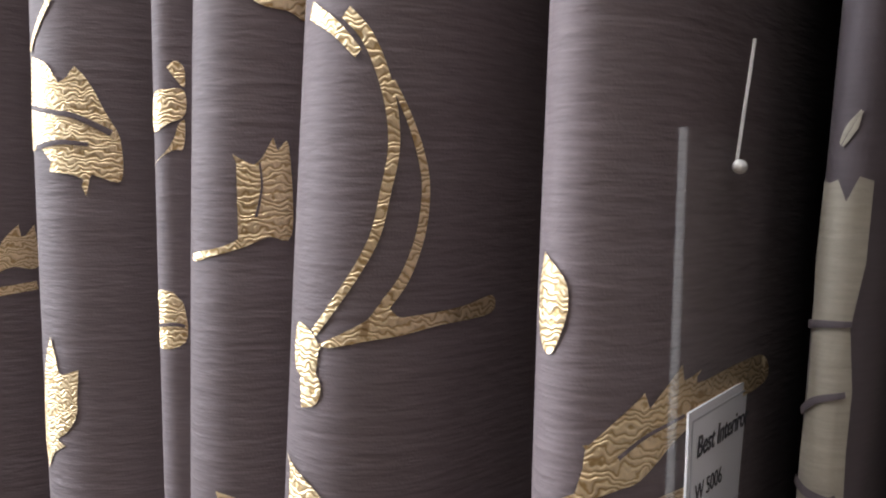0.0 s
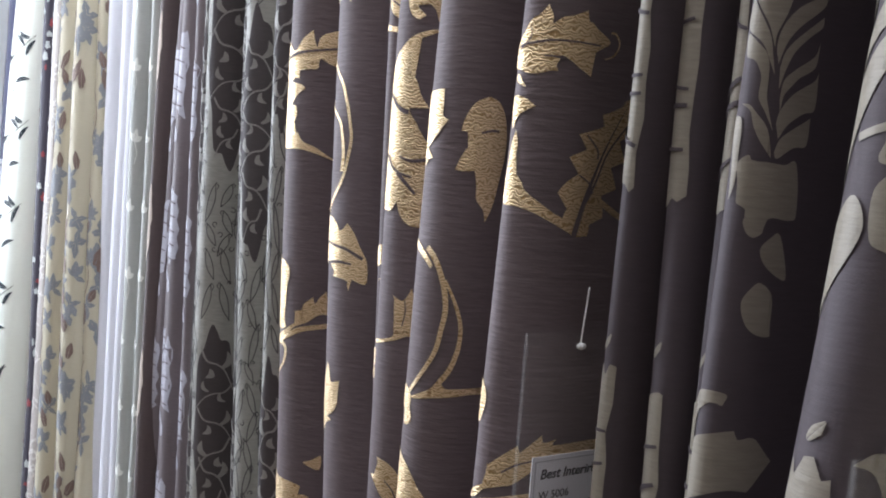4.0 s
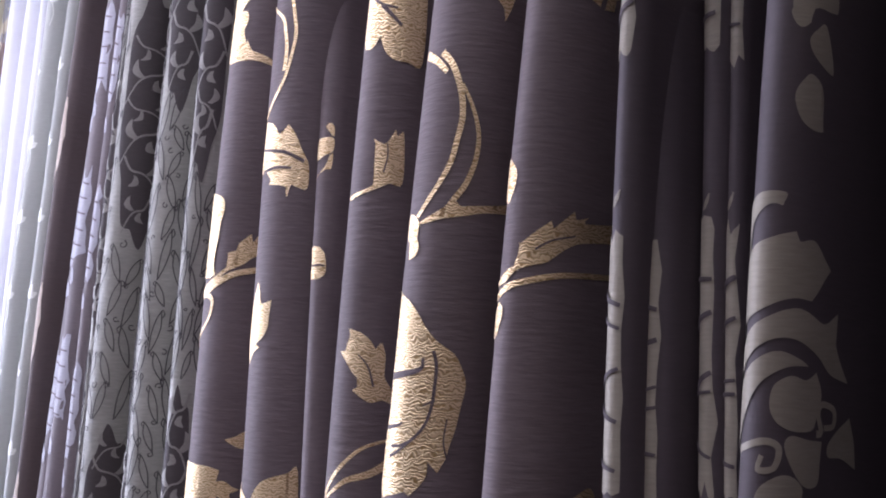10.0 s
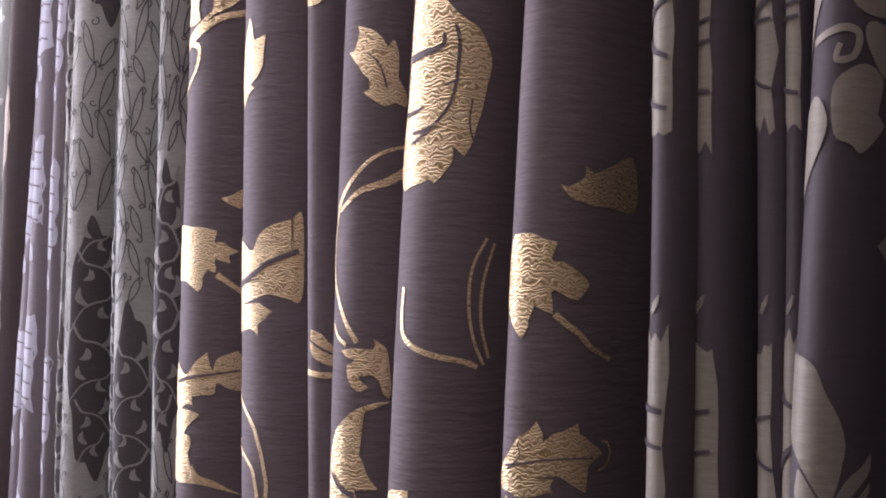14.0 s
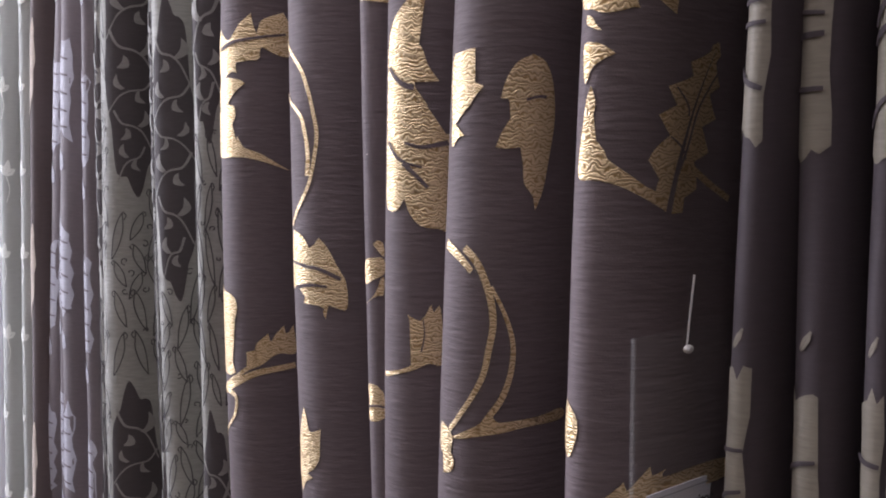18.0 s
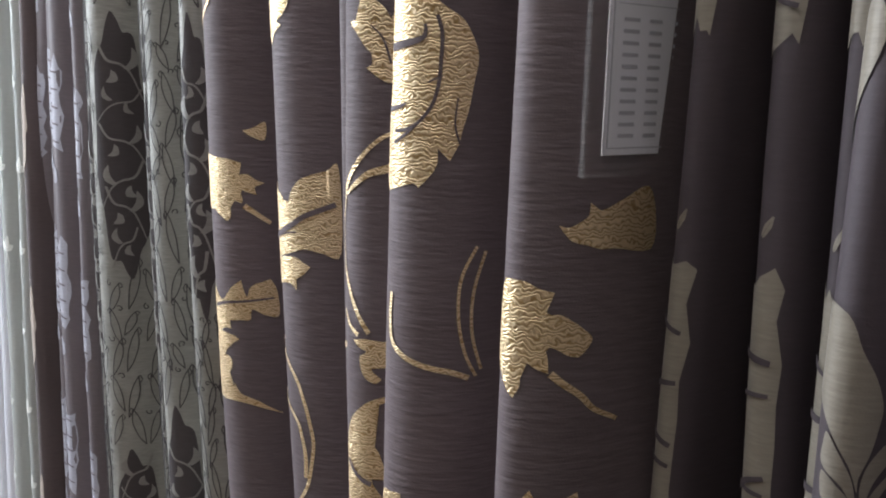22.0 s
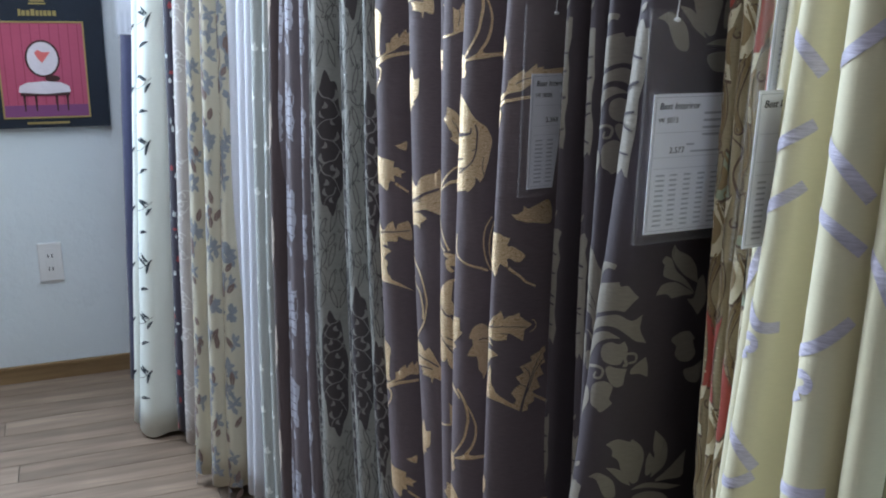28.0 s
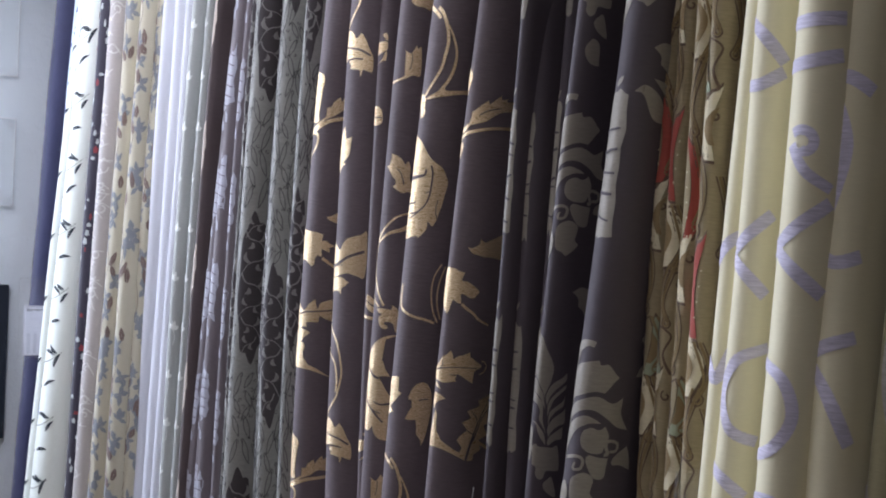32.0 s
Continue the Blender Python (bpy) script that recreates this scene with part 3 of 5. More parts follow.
# ---- brown curtain with gold leaves ----
FA, FB, FC = fold(0.614, 0.186, 0.042, 0.055, -0.082, -0.040, -0.102), fold(0.487, 0.201, 0.042, 0.055, -0.008, -0.031, -0.075), fold(0.406, 0.220, 0.014, 0.020, 0.018, -0.013, -0.034)
FD, FE, FF = fold(0.338, 0.196, 0.03, 0.040, -0.037, -0.017, -0.068), fold(0.272, 0.198, 0.036, 0.050, -0.052, -0.003, -0.064), fold(0.170, 0.209, 0.025, 0.050, -0.006, 0.024, -0.058)
REPEAT = 0.61


brown = curtain("brown slubbed curtain with woven gold leaves and scrolls", [FA, FB, FC, FD, FE, FF], brown_cloth)
gold = Pattern()
for k in (-2, -1, 0, 1, 2):
    d = k * REPEAT
    # fourth fold
    gold.shape(FE, d + 1.163, "-15,0* 6,-9 16,-18 23,-27 29,-34* 37,-39 44,-44 49,-52 53,-64 51,-80 49,-94 46,-106 45,-113* 40,-123* 33,-116* 33,-125 29,-132 22,-139* 15,-134 11,-126* 7,-136 -8,-143* -22,-126 -16,-110 -10,-88 -5,-67 -5,-51 -6,-38 -3,-33 6,-30 11,-26 11,-20 4,-14", "plume")
    gold.gap(FE, d + 1.121, "30,0 33,-10 33,-25 32,-39 28,-51 20,-60 9,-68 -0,-72", 2.3, 1.9)
    gold.gap(FE, d + 1.116, "23,0 23,-6 18,-9 7,-11 -6,-13", 1.9, 5.4)
    gold.gap(FE, d + 1.088, "34,-0 30,-2 26,-4", 1.5, 0.8)
    gold.gap(FE, d + 1.072, "11,-0 5,-2 -8,-4", 1.2, 3.5)
    gold.gap(FE, d + 1.061, "20,-0 11,-4 1,-5", 1.5, 2.3)
    gold.gap(FE, d + 1.05, "45,0 42,11 43,26", 1.2, 0.8)
    gold.ribbon(FE, d + 0.959, "0,-0 -1,-16 2,-30 14,-38 30,-43 45,-46 55,-50", 3.5, 3.5)
    gold.ribbon(FE, d + 1.325, "12,-0 20,-7 26,-17 31,-31 33,-46 31,-61 28,-77 21,-91 11,-105 4,-113", 4.9, 3.3)
    gold.ribbon(FE, d + 1.327, "-8,-0 7,-7 18,-16", 6.6, 3.3)
    gold.ribbon(FE, d + 1.302, "31,-0 37,-11 42,-23 45,-35 45,-48 43,-59 39,-70 33,-79", 2.0, 4.3)
    gold.shape(FE, d + 1.208, "7,-0* 18,5 27,10 32,16 38,11 43,11 62,13 79,16 79,9 55,7 40,4 27,2 12,-1", "branch")
    gold.shape(FE, d + 1.214, "-8,0 1,-1 8,-7* 4,-10 -1,-14 6,-17 9,-23 6,-29 -2,-31* 3,-26 1,-20 -8,-16", "hook")
    gold.shape(FE, d + 0.825, "-10,-0 4,5 14,6* 12,-2 8,-9 5,-14* 13,-13 21,-16* 16,-21 12,-26 5,-32 -2,-37* -7,-34", "leaf")
    gold.shape(FE, d + 0.788, "-7,-0 -2,0 8,-7* 2,-8 -5,-13", "leaf")
    gold.shape(FE, d + 0.827, "49,0* 41,-4 36,-11 33,-19 32,-25* 40,-26 46,-25* 40,-33 34,-43 30,-53* 36,-54 44,-53* 46,-64 47,-74 52,-81 54,-90* 58,-78 61,-57 63,-36 61,-16 56,-4", "leaf")
    gold.gap(FE, d + 0.801, "46,0 52,2 57,2", 1.4, 1.8)
    gold.ribbon(FE, d + 0.99, "57,0 49,-19 48,-42 52,-64 59,-80", 1.9, 1.9)
    gold.ribbon(FE, d + 0.987, "62,0 56,-25 56,-50 62,-73", 1.9, 1.9)
    # third fold
    gold.shape(FD, d + 1.137, "11,0* 22,-3 30,-9 33,-16* 36,-11 38,-10* 41,-20 41,-34 47,-45 47,-54 41,-52 34,-54 28,-52 18,-45* 25,-42 30,-40* 19,-34 11,-25 3,-17* 14,-16 19,-17* 14,-8", "leaf")
    gold.gap(FD, d + 1.118, "21,-0 29,-8 34,-23", 0.8, 1.7)
    gold.ribbon(FD, d + 1.056, "48,0 35,-4 26,-9 15,-19 3,-32 -4,-42", 2.1, 3.8)
    gold.ribbon(FD, d + 1.04, "50,-0 36,-9 20,-14 8,-22 -1,-28", 6.7, 1.7)
    gold.ribbon(FD, d + 1.014, "-3,0 -9,-24 -7,-48 2,-66 11,-81 20,-93", 2.1, 3.8)
    gold.ribbon(FD, d + 0.934, "-6,-0 1,-9 11,-15", 1.7, 3.4)
    gold.shape(FD, d + 0.915, "6,-0* 18,2 31,1 32,8* 39,3 42,-6 44,-31 39,-30 36,-21 30,-16 25,-17 20,-19 23,-24 29,-25* 24,-28 17,-25 13,-18 13,-10 21,-7 13,-5", "flower")
    gold.shape(FD, d + 0.88, "45,-0* 34,-3 21,-8 11,-16 7,-25 14,-33 25,-39 30,-51 37,-61* 30,-59 23,-59 20,-65* 24,-70 30,-76* 26,-81* 31,-89 37,-99* 46,-98 48,-155 38,-156 27,-154 19,-146 15,-136* 10,-143 4,-145* -5,-139 -5,-102 -5,-63 -4,-37 2,-22 13,-11 22,-5 34,-1", "plume")
    gold.gap(FD, d + 0.815, "21,-0 14,2 6,7 -1,14", 3.9, 2.3)
    gold.gap(FD, d + 0.78, "43,0 27,-3 15,-0", 3.5, 1.2)
    gold.gap(FD, d + 0.781, "-1,-0 7,-9 16,-14 27,-17", 2.7, 1.2)
    gold.gap(FD, d + 0.767, "14,0 22,-7 31,-16", 3.5, 2.0)
    gold.shape(FD, d + 1.236, "-5,0 11,3 21,7 24,12 26,19 24,28 21,35 18,41* 24,38 27,37* 30,40 34,48* 36,43 40,45 42,9 33,8 24,4 14,1 -3,-3", "sprig")
    gold.gap(FD, d + 1.274, "29,-0 30,-10 28,-22", 0.7, 1.1)
    # narrow fold behind
    gold.shape(FC, d + 0.926, "4,0* 13,-4 18,-10 22,-15 22,-29 12,-26 5,-21 2,-13", "leaf")
    gold.gap(FC, d + 0.917, "3,-0 12,-6 21,-11", 1.8, 1.8)
    gold.ribbon(FC, d + 0.892, "-2,-0 10,-2 23,-3", 4.8, 4.8)
    gold.shape(FC, d + 1.319, "8,-0* 12,3 16,-0 16,-9 12,-5", "leaf")
    gold.shape(FC, d + 1.306, "-2,-0 9,3 16,2 16,-9 9,-13 -3,-17", "leaf")
    gold.shape(FC, d + 1.272, "-5,-0* 6,7 11,14 13,20 16,22 15,9 10,8", "leaf")
    gold.shape(FC, d + 1.211, "-3,-0 7,1 11,-2 14,-7 14,-24 -2,-27 -1,-13", "leaf")
    gold.gap(FC, d + 1.195, "-1,0 9,1 14,-0", 1.6, 1.6)
    # second fold
    gold.ribbon(FB, d + 0.874, "-22,-0 10,-26 20,-45 25,-63 28,-81 25,-100 20,-118 11,-132 -8,-153", 3.8, 3.3)
    gold.ribbon(FB, d + 0.829, "-22,0 9,-18 16,-33 19,-50 18,-68", 2.9, 4.8)
    gold.shape(FB, d + 1.328, "-6,-0* 9,-4 16,-11 20,-17 22,-21* 24,-11 28,-6* 33,-11 38,-19 43,-30 49,-42 49,-63 39,-61 35,-60 32,-71* 30,-66 31,-60 22,-60 10,-59* 12,-54 17,-48 26,-46 18,-44 2,-46 -12,-45", "leaf")
    gold.gap(FB, d + 1.302, "-6,-0 15,-3 28,-5 45,-13", 2.3, 3.2)
    gold.gap(FB, d + 1.281, "-1,0 18,3 34,2", 3.2, 1.8)
    gold.shape(FB, d + 1.182, "4,0* 8,-9 11,-19 24,-16* 22,-26 22,-39 16,-49 6,-55* 13,-58* 3,-63 -6,-73* -12,-53 -5,-19", "bud")
    gold.shape(FB, d + 1.003, "-22,-0* 2,-9 8,-16 11,-20* 16,-7 24,3 34,8 48,12 57,14 57,-52 44,-53 29,-50 14,-54 -22,-63 -22,-55 -22,-14", "leaf")
    gold.shape(FB, d + 0.938, "-22,0 15,8 27,4 33,1* 27,-5 19,-10* 19,-19* 9,-14 -22,-18", "leaf")
    gold.gap(FB, d + 0.956, "-22,0 14,14 29,23 54,33", 4.5, 4.0)
    gold.gap(FB, d + 0.961, "-3,-0 12,4 21,5", 1.0, 1.5)
    # first fold
    gold.shape(FA, d + 1.012, "-22,-0 17,1 30,-0 41,-3* 39,-9 36,-14* 46,-13 53,-18 60,-21* 50,-26 53,-32* 44,-29 39,-27 41,-36 40,-40* 28,-36 24,-39* 29,-46 28,-54 24,-57* 14,-51 5,-46* -9,-44", "leaf")
    gold.ribbon(FA, d + 0.97, "42,0 52,-7 64,-16", 5.2, 3.5)
    gold.shape(FA, d + 0.87, "-11,-0 -5,20* 11,9 20,16 25,22 36,30* 38,21 41,13* 45,24 56,29 62,31* 67,20 68,-4 57,-4 48,1 42,2* 44,-6 41,-9* 34,-9 25,-10 15,-11* 20,-15 23,-19* 15,-18 -3,-23", "leaf")
    gold.gap(FA, d + 0.872, "-0,-0 18,5 33,7 64,11", 3.3, 1.6)
    gold.shape(FA, d + 0.846, "-3,0 22,0 31,-4* 22,-10 15,-16 6,-25 -8,-21", "leaf")
    gold.shape(FA, d + 0.822, "-5,-0* 17,2 21,-7 17,-15 15,-25 20,-30 23,-25* 29,-34 36,-37 46,-41 57,-48 68,-55* 49,-48 34,-44 19,-43 -1,-43 -22,-36 -22,-14", "branch")
    gold.shape(FA, d + 1.272, "-22,-0* 12,-7 19,-17 16,-29 7,-36* 1,-51 9,-66 15,-80* 3,-83 -22,-75 -22,-32", "bud")
    gold.shape(FA, d + 1.171, "-22,0 9,16 21,23 30,30 28,41* 37,43 39,38* 38,48 42,53 49,59* 51,50* 55,58 62,66* 64,58 70,66* 72,40 59,40 52,37 45,31 39,28 28,23 18,15 4,7", "sprig")
    gold.ribbon(FA, d + 1.172, "-7,0 17,11 33,19 47,23 71,27", 6.8, 5.2)
    gold.ribbon(FA, d + 1.174, "0,-0 14,-5 13,-19 5,-30 -22,-50", 5.3, 2.1)
    gold.shape(FA, d + 1.038, "43,-0* 52,3 62,8 61,-8 50,-5", "leaf")
    # fifth fold
    gold.shape(FF, d + 0.99, "-4,0* 14,-0 22,-3 31,-5* 28,-11 24,-14 19,-16* 26,-17 34,-16 41,-20 46,-24 50,-29 47,-35 44,-38* 39,-37 34,-34 26,-31* 29,-37 30,-46* 24,-44 18,-41 10,-39* 13,-46 14,-53 9,-60* 3,-56 -3,-50 -10,-42 -11,-29 -11,-16 -8,-6", "leaf")
    gold.ribbon(FF, d + 0.944, "31,-0 37,-5 46,-12 53,-20 65,-27", 4.0, 2.3)
    gold.shape(FF, d + 1.018, "31,-0* 36,-1 43,3 45,6 45,11* 50,7 62,13 76,18 82,3 80,-14 57,-12 51,-12 45,-10 38,-8 34,-4", "leaf")
    gold.shape(FF, d + 0.854, "-10,0 2,11 9,19 17,23 23,29* 27,22 27,17* 34,22 39,23 47,27* 44,21 50,20 54,16 62,9 57,4 52,-1 53,-7 53,-14* 46,-9 41,-5 35,-2 28,-2* 31,-6 34,-12* 30,-12 21,-14 11,-14 4,-12 -8,-10", "leaf")
    gold.gap(FF, d + 0.857, "-1,-0 14,2 28,4 44,4 56,3", 1.6, 0.9)
    gold.gap(FF, d + 0.87, "10,0 12,-6 9,-10 1,-15", 0.6, 1.6)
    gold.gap(FF, d + 0.851, "24,0 31,0 38,-1", 0.9, 1.6)
    gold.shape(FF, d + 0.839, "-1,-0 4,-1 8,-5 12,-8* 7,-7 -1,-4", "leaf")
    gold.shape(FF, d + 0.824, "-3,0 12,0 22,-5* 14,-8 6,-12 -0,-20", "leaf")
    gold.shape(FF, d + 0.803, "6,0* 10,-8 9,-16 7,-24 6,-34* 13,-29* 18,-34 20,-38 34,-47 41,-52 48,-56 52,-65* 40,-58 27,-52 13,-49 -2,-48 -3,-36 0,-21 2,-8", "branch")
    gold.leaf(FF, (0.054, d + 0.736), (0.084, d + 0.828), 0.021, 5, 0.55, 0.05, 0.08)
    gold.gap(FF, d + 0.816, "87,0 71,-22 64,-42 56,-64", 1.0, 1.7)
    gold.gap(FF, d + 0.803, "55,-0 62,-9 63,-15", 0.7, 1.3)
    gold.gap(FF, d + 0.777, "53,-0 60,-6 62,-12", 0.7, 1.4)
    gold.ribbon(FF, d + 0.762, "66,-0 81,-9 99,-18", 4.2, 3.5)
    gold.ribbon(FF, d + 0.869, "62,0 66,-1 69,-7 66,-14 60,-17", 1.3, 1.0)
    gold.shape(FF, d + 1.163, "-14,-0 4,10 12,13 17,18 17,23 13,27* 19,27 24,24* 24,32 29,36 35,42* 37,37* 41,41 49,49* 50,44 58,46* 56,42 83,44 106,44 107,34 62,30 48,26 34,15 23,13 12,9 2,2", "sprig")
    gold.gap(FF, d + 1.186, "26,0 36,6 50,10", 1.4, 1.1)
    gold.ribbon(FF, d + 1.155, "-11,0 9,8 23,11 37,14 52,16 82,17", 4.6, 3.5)
    gold.shape(FF, d + 1.247, "-10,0* 2,-7 5,-14 3,-22 -4,-31 -12,-26 -14,-12", "bud")
    gold.shape(FF, d + 1.153, "-5,-0* 2,-5 -0,-14 -8,-24 -22,-17", "bud")
gold.put("gold", gold_thread, brown, "", True)
gold.vein("dark_vein", brown_cloth, brown)

# ---- dark damask curtain, taupe fronds ----
G1, G2, G3 = fold(0.109, 0.262, 0.01, 0.016, -0.049, -0.025, -0.019), fold(0.080, 0.280, 0.0125, 0.018, 0.001, -0.016, -0.031), fold(0.047, 0.286, 0.009, 0.014, 0.008, 0.013, -0.015)
K0, K1, K2 = fold(0.034, 0.283, 0.006, 0.010, 0.005, 0.029, -0.009), fold(0.023, 0.266, 0.016, 0.030, -0.036, -0.008, -0.048), fold(-0.065, 0.244, 0.026, 0.035, -0.058, 0.039, 0.008, 0.22)


def patch(p, f, s0, s1, z0, z1, jag, rnd):
    """A torn-edged light panel between two heights."""
    rows = []
    for i in range(9):
        u = i / 8
        rows.append([])
        for j in range(6):
            s = s0 + (s1 - s0) * j / 5 + (rnd.uniform(-jag, jag) * 0.35 if j in (0, 5) else 0)
            z = z0 + (z1 - z0) * u + (rnd.uniform(-jag, jag) if i in (0, 8) else 0)
            rows[-1].append((s, z))
    p.strip(f, rows, 0.0)
    p.cut("panel")


dam = curtain("dark brown damask curtain with taupe fronds and flowers", [G1, G2, G3, K0, K1, K2], damask_cloth)
taupe, slit = Pattern(0.0006), Pattern(0.0014)
rnd = random.Random(5)
for k in range(-2, 3):
    d = 0.537 * k
    for f, w in ((G1, 0.010), (G2, 0.011), (G3, 0.008), (K0, 0.007), (K2, 0.016)):
        for z0, z1 in ((1.111, 1.266), (0.842, 1.004))[:1 if f is K2 else 2]:
            o = rnd.uniform(-0.008, 0.008)
            patch(taupe, f, -w, w * rnd.uniform(0.7, 0.95), z0 + d + o, z1 + d + o, 0.006, rnd)
            taupe.leaf(f, (-0.3 * w, z1 + 0.014 + d), (0.3 * w, z1 + 0.024 + d), 0.22 * w, 1, 0.2)
            for u in (0.16, 0.34, 0.42, 0.62, 0.78):
                z, h = z0 + u * (z1 - z0) + d + o + rnd.uniform(-0.006, 0.006), rnd.uniform(-0.008, 0.012)
                slit.stem(f, [(-1.05 * w, z - h), (-0.3 * w, z), (0.6 * w, z + 0.5 * h)], rnd.uniform(0.0026, 0.0046), 0.6, 4)
    # fronds, flowers and ferns
    taupe.shape(K1, d + 0.999, "-22,0 2,-1 12,-16 19,-27 23,-39 22,-49 20,-59 16,-70 16,-76 12,-66 5,-57 -3,-48 -22,-26", "leaf")
    taupe.shape(K1, d + 0.947, "-2,-0 6,-8 13,-18 16,-29 18,-38* 15,-32 9,-22 -4,-14 -4,-5", "leaf")
    taupe.shape(K1, d + 0.93, "-3,-0 8,-6 13,-11 15,-19 15,-29 18,-40 21,-49* 16,-40 11,-32 11,-22 6,-14 -2,-11", "leaf")
    taupe.shape(K1, d + 0.894, "-0,0* 6,0 11,-4 17,-10 20,-17 22,-27* 18,-22 14,-17 10,-10 7,-3", "leaf")
    taupe.shape(K1, d + 0.924, "17,0 19,10 25,19 32,24 38,30* 38,22 33,16 27,10 22,2 19,-9*", "leaf")
    taupe.shape(K1, d + 0.913, "20,-0* 22,9 29,18 38,27* 38,22 32,16 26,8 23,-1 21,-11*", "leaf")
    taupe.shape(K1, d + 0.898, "22,0* 23,9 28,15 36,22 38,29* 38,20 36,15 28,9 24,2 23,-8*", "leaf")
    taupe.shape(K1, d + 0.885, "22,-0* 23,6 28,15 38,23 40,27* 41,9 35,6 28,0 24,-8*", "leaf")
    taupe.shape(K1, d + 0.87, "23,0* 25,7 31,13 39,19* 39,5 32,3 25,-3", "leaf")
    taupe.shape(K1, d + 0.863, "3,0 10,5 13,2 20,2 29,1 35,2 39,-24 35,-28 27,-27 23,-30 23,-35 19,-38 15,-36 12,-30 14,-25 10,-22 6,-20 6,-12", "flower")
    taupe.shape(K1, d + 0.819, "23,0 27,6 32,8 38,-14 34,-15 26,-8", "flower")
    taupe.shape(K1, d + 0.79, "17,0 22,9 26,11 32,4 33,-13 33,-18 26,-17 20,-11", "flower")
    taupe.shape(K1, d + 0.885, "-6,-0 1,2 3,-6 3,-15 3,-32 -1,-41* -2,-27", "leaf")
    # the same frond on both deep folds, half a repeat apart
    for f, e in ((K2, d), (K1, d + 0.2685)):
        taupe.shape(f, e + 0.993, "-22,0 -6,14 15,15 14,8* 6,9 -6,1 -11,-11 -22,-32 -22,-30 -22,-11", "leaf")
        taupe.shape(f, e + 0.946, "-22,0 -22,13 -22,17 -8,33 9,39 22,42* 24,37 32,38 39,30 45,24* 39,17 35,11 32,7* 22,8 9,4 -15,-7 -22,-23 -22,-36", "leaf")
        taupe.shape(f, e + 0.903, "-22,-0 -22,10 -8,32 10,42 26,46 41,39 53,45* 51,34 55,23 64,9* 49,13 38,22 25,30 12,30 -3,22 -22,2 -22,-15", "leaf")
        taupe.shape(f, e + 0.886, "-22,-0 -22,10 -6,31 13,41 26,38 32,34* 20,33 6,25 -3,13 -13,-7 -22,-33* -22,-24", "leaf")
        taupe.shape(f, e + 0.783, "34,-0* 42,5 50,5 65,-1 68,2* 82,-10 89,-26 88,-44 86,-60* 78,-62 61,-44 52,-25 43,-17* 42,-8", "leaf")
        taupe.shape(f, e + 0.9, "12,0 14,10 23,15 31,13 37,17* 42,6 39,-4 36,-12 27,-13 20,-11 15,-7", "flower")
        taupe.shape(f, e + 0.879, "21,-0 24,6 34,4 44,3* 43,-6 42,-18 34,-20 27,-13", "flower")
        taupe.shape(f, e + 0.855, "6,-0 16,9 25,10 32,3 29,-9 34,-17* 29,-24 22,-30 17,-26 8,-21", "flower")
        taupe.shape(f, e + 0.88, "49,-0 56,7 67,14* 72,1 74,-13* 61,-7 50,-6", "flower")
        taupe.shape(f, e + 0.832, "-22,-0 -7,20 3,12 1,-3 -22,-37* -22,-35", "flower")
        taupe.ribbon(f, e + 0.886, "39,-0 43,1 40,10 43,15 53,12 53,4 45,3", 3.8, 3.0)
        taupe.ribbon(f, e + 0.877, "-9,-0 9,5 18,2 16,-8 7,-9 9,-2", 3.8, 3.0)
    taupe.shape(K2, d + 1.03, "81,-0* 88,-8 104,-16 116,-30 122,-50* 105,-41 90,-28 79,-12", "leaf")
    taupe.shape(K2, d + 1.011, "68,0 72,6* 81,1 89,-13 104,-25 120,-43* 99,-29 83,-23 72,-17 74,-8", "leaf")
    taupe.shape(K2, d + 0.97, "67,-0* 73,12 89,14 104,7 119,-3 103,-4 89,-6* 81,-0", "leaf")
    taupe.shape(K2, d + 0.961, "111,0 120,1 122,23* 129,27 138,-4 130,-22* 121,-11", "leaf")
    taupe.shape(K2, d + 0.792, "99,0* 117,-18 123,-36 121,-54 104,-68* 108,-47 100,-24", "leaf")
    taupe.shape(K2, d + 0.729, "96,-0 93,22 96,33* 106,19 105,5", "leaf")
    taupe.shape(K2, d + 0.737, "20,-0* 30,7 43,0 52,-12 56,-30 42,-28 30,-4", "leaf")
    taupe.shape(K2, d + 0.751, "38,-0* 52,-4 67,-16 76,-33* 61,-24 48,-11", "leaf")
    taupe.shape(K2, d + 0.718, "111,0 127,13 150,38* 151,18 151,-1 129,-1", "leaf")
    taupe.shape(K2, d + 0.712, "77,-0* 95,6 122,1 154,-9* 132,-10 104,-2", "leaf")
    taupe.shape(K2, d + 0.7, "81,0 100,5 125,-2 137,-12* 117,-16 92,-15", "leaf")
    taupe.shape(K2, d + 0.911, "99,0 109,8 123,8 133,-3* 122,-5* 133,-13 137,-22 131,-31 116,-29 107,-19 108,-10", "flower")
    taupe.shape(K2, d + 0.869, "124,0 137,3 149,10* 149,-18 132,-15", "flower")
taupe.put("taupe", damask_thread, dam, "", True)
taupe.vein("leaf_gap", damask_cloth, dam)
slit.put("dark_vein", damask_cloth, dam)

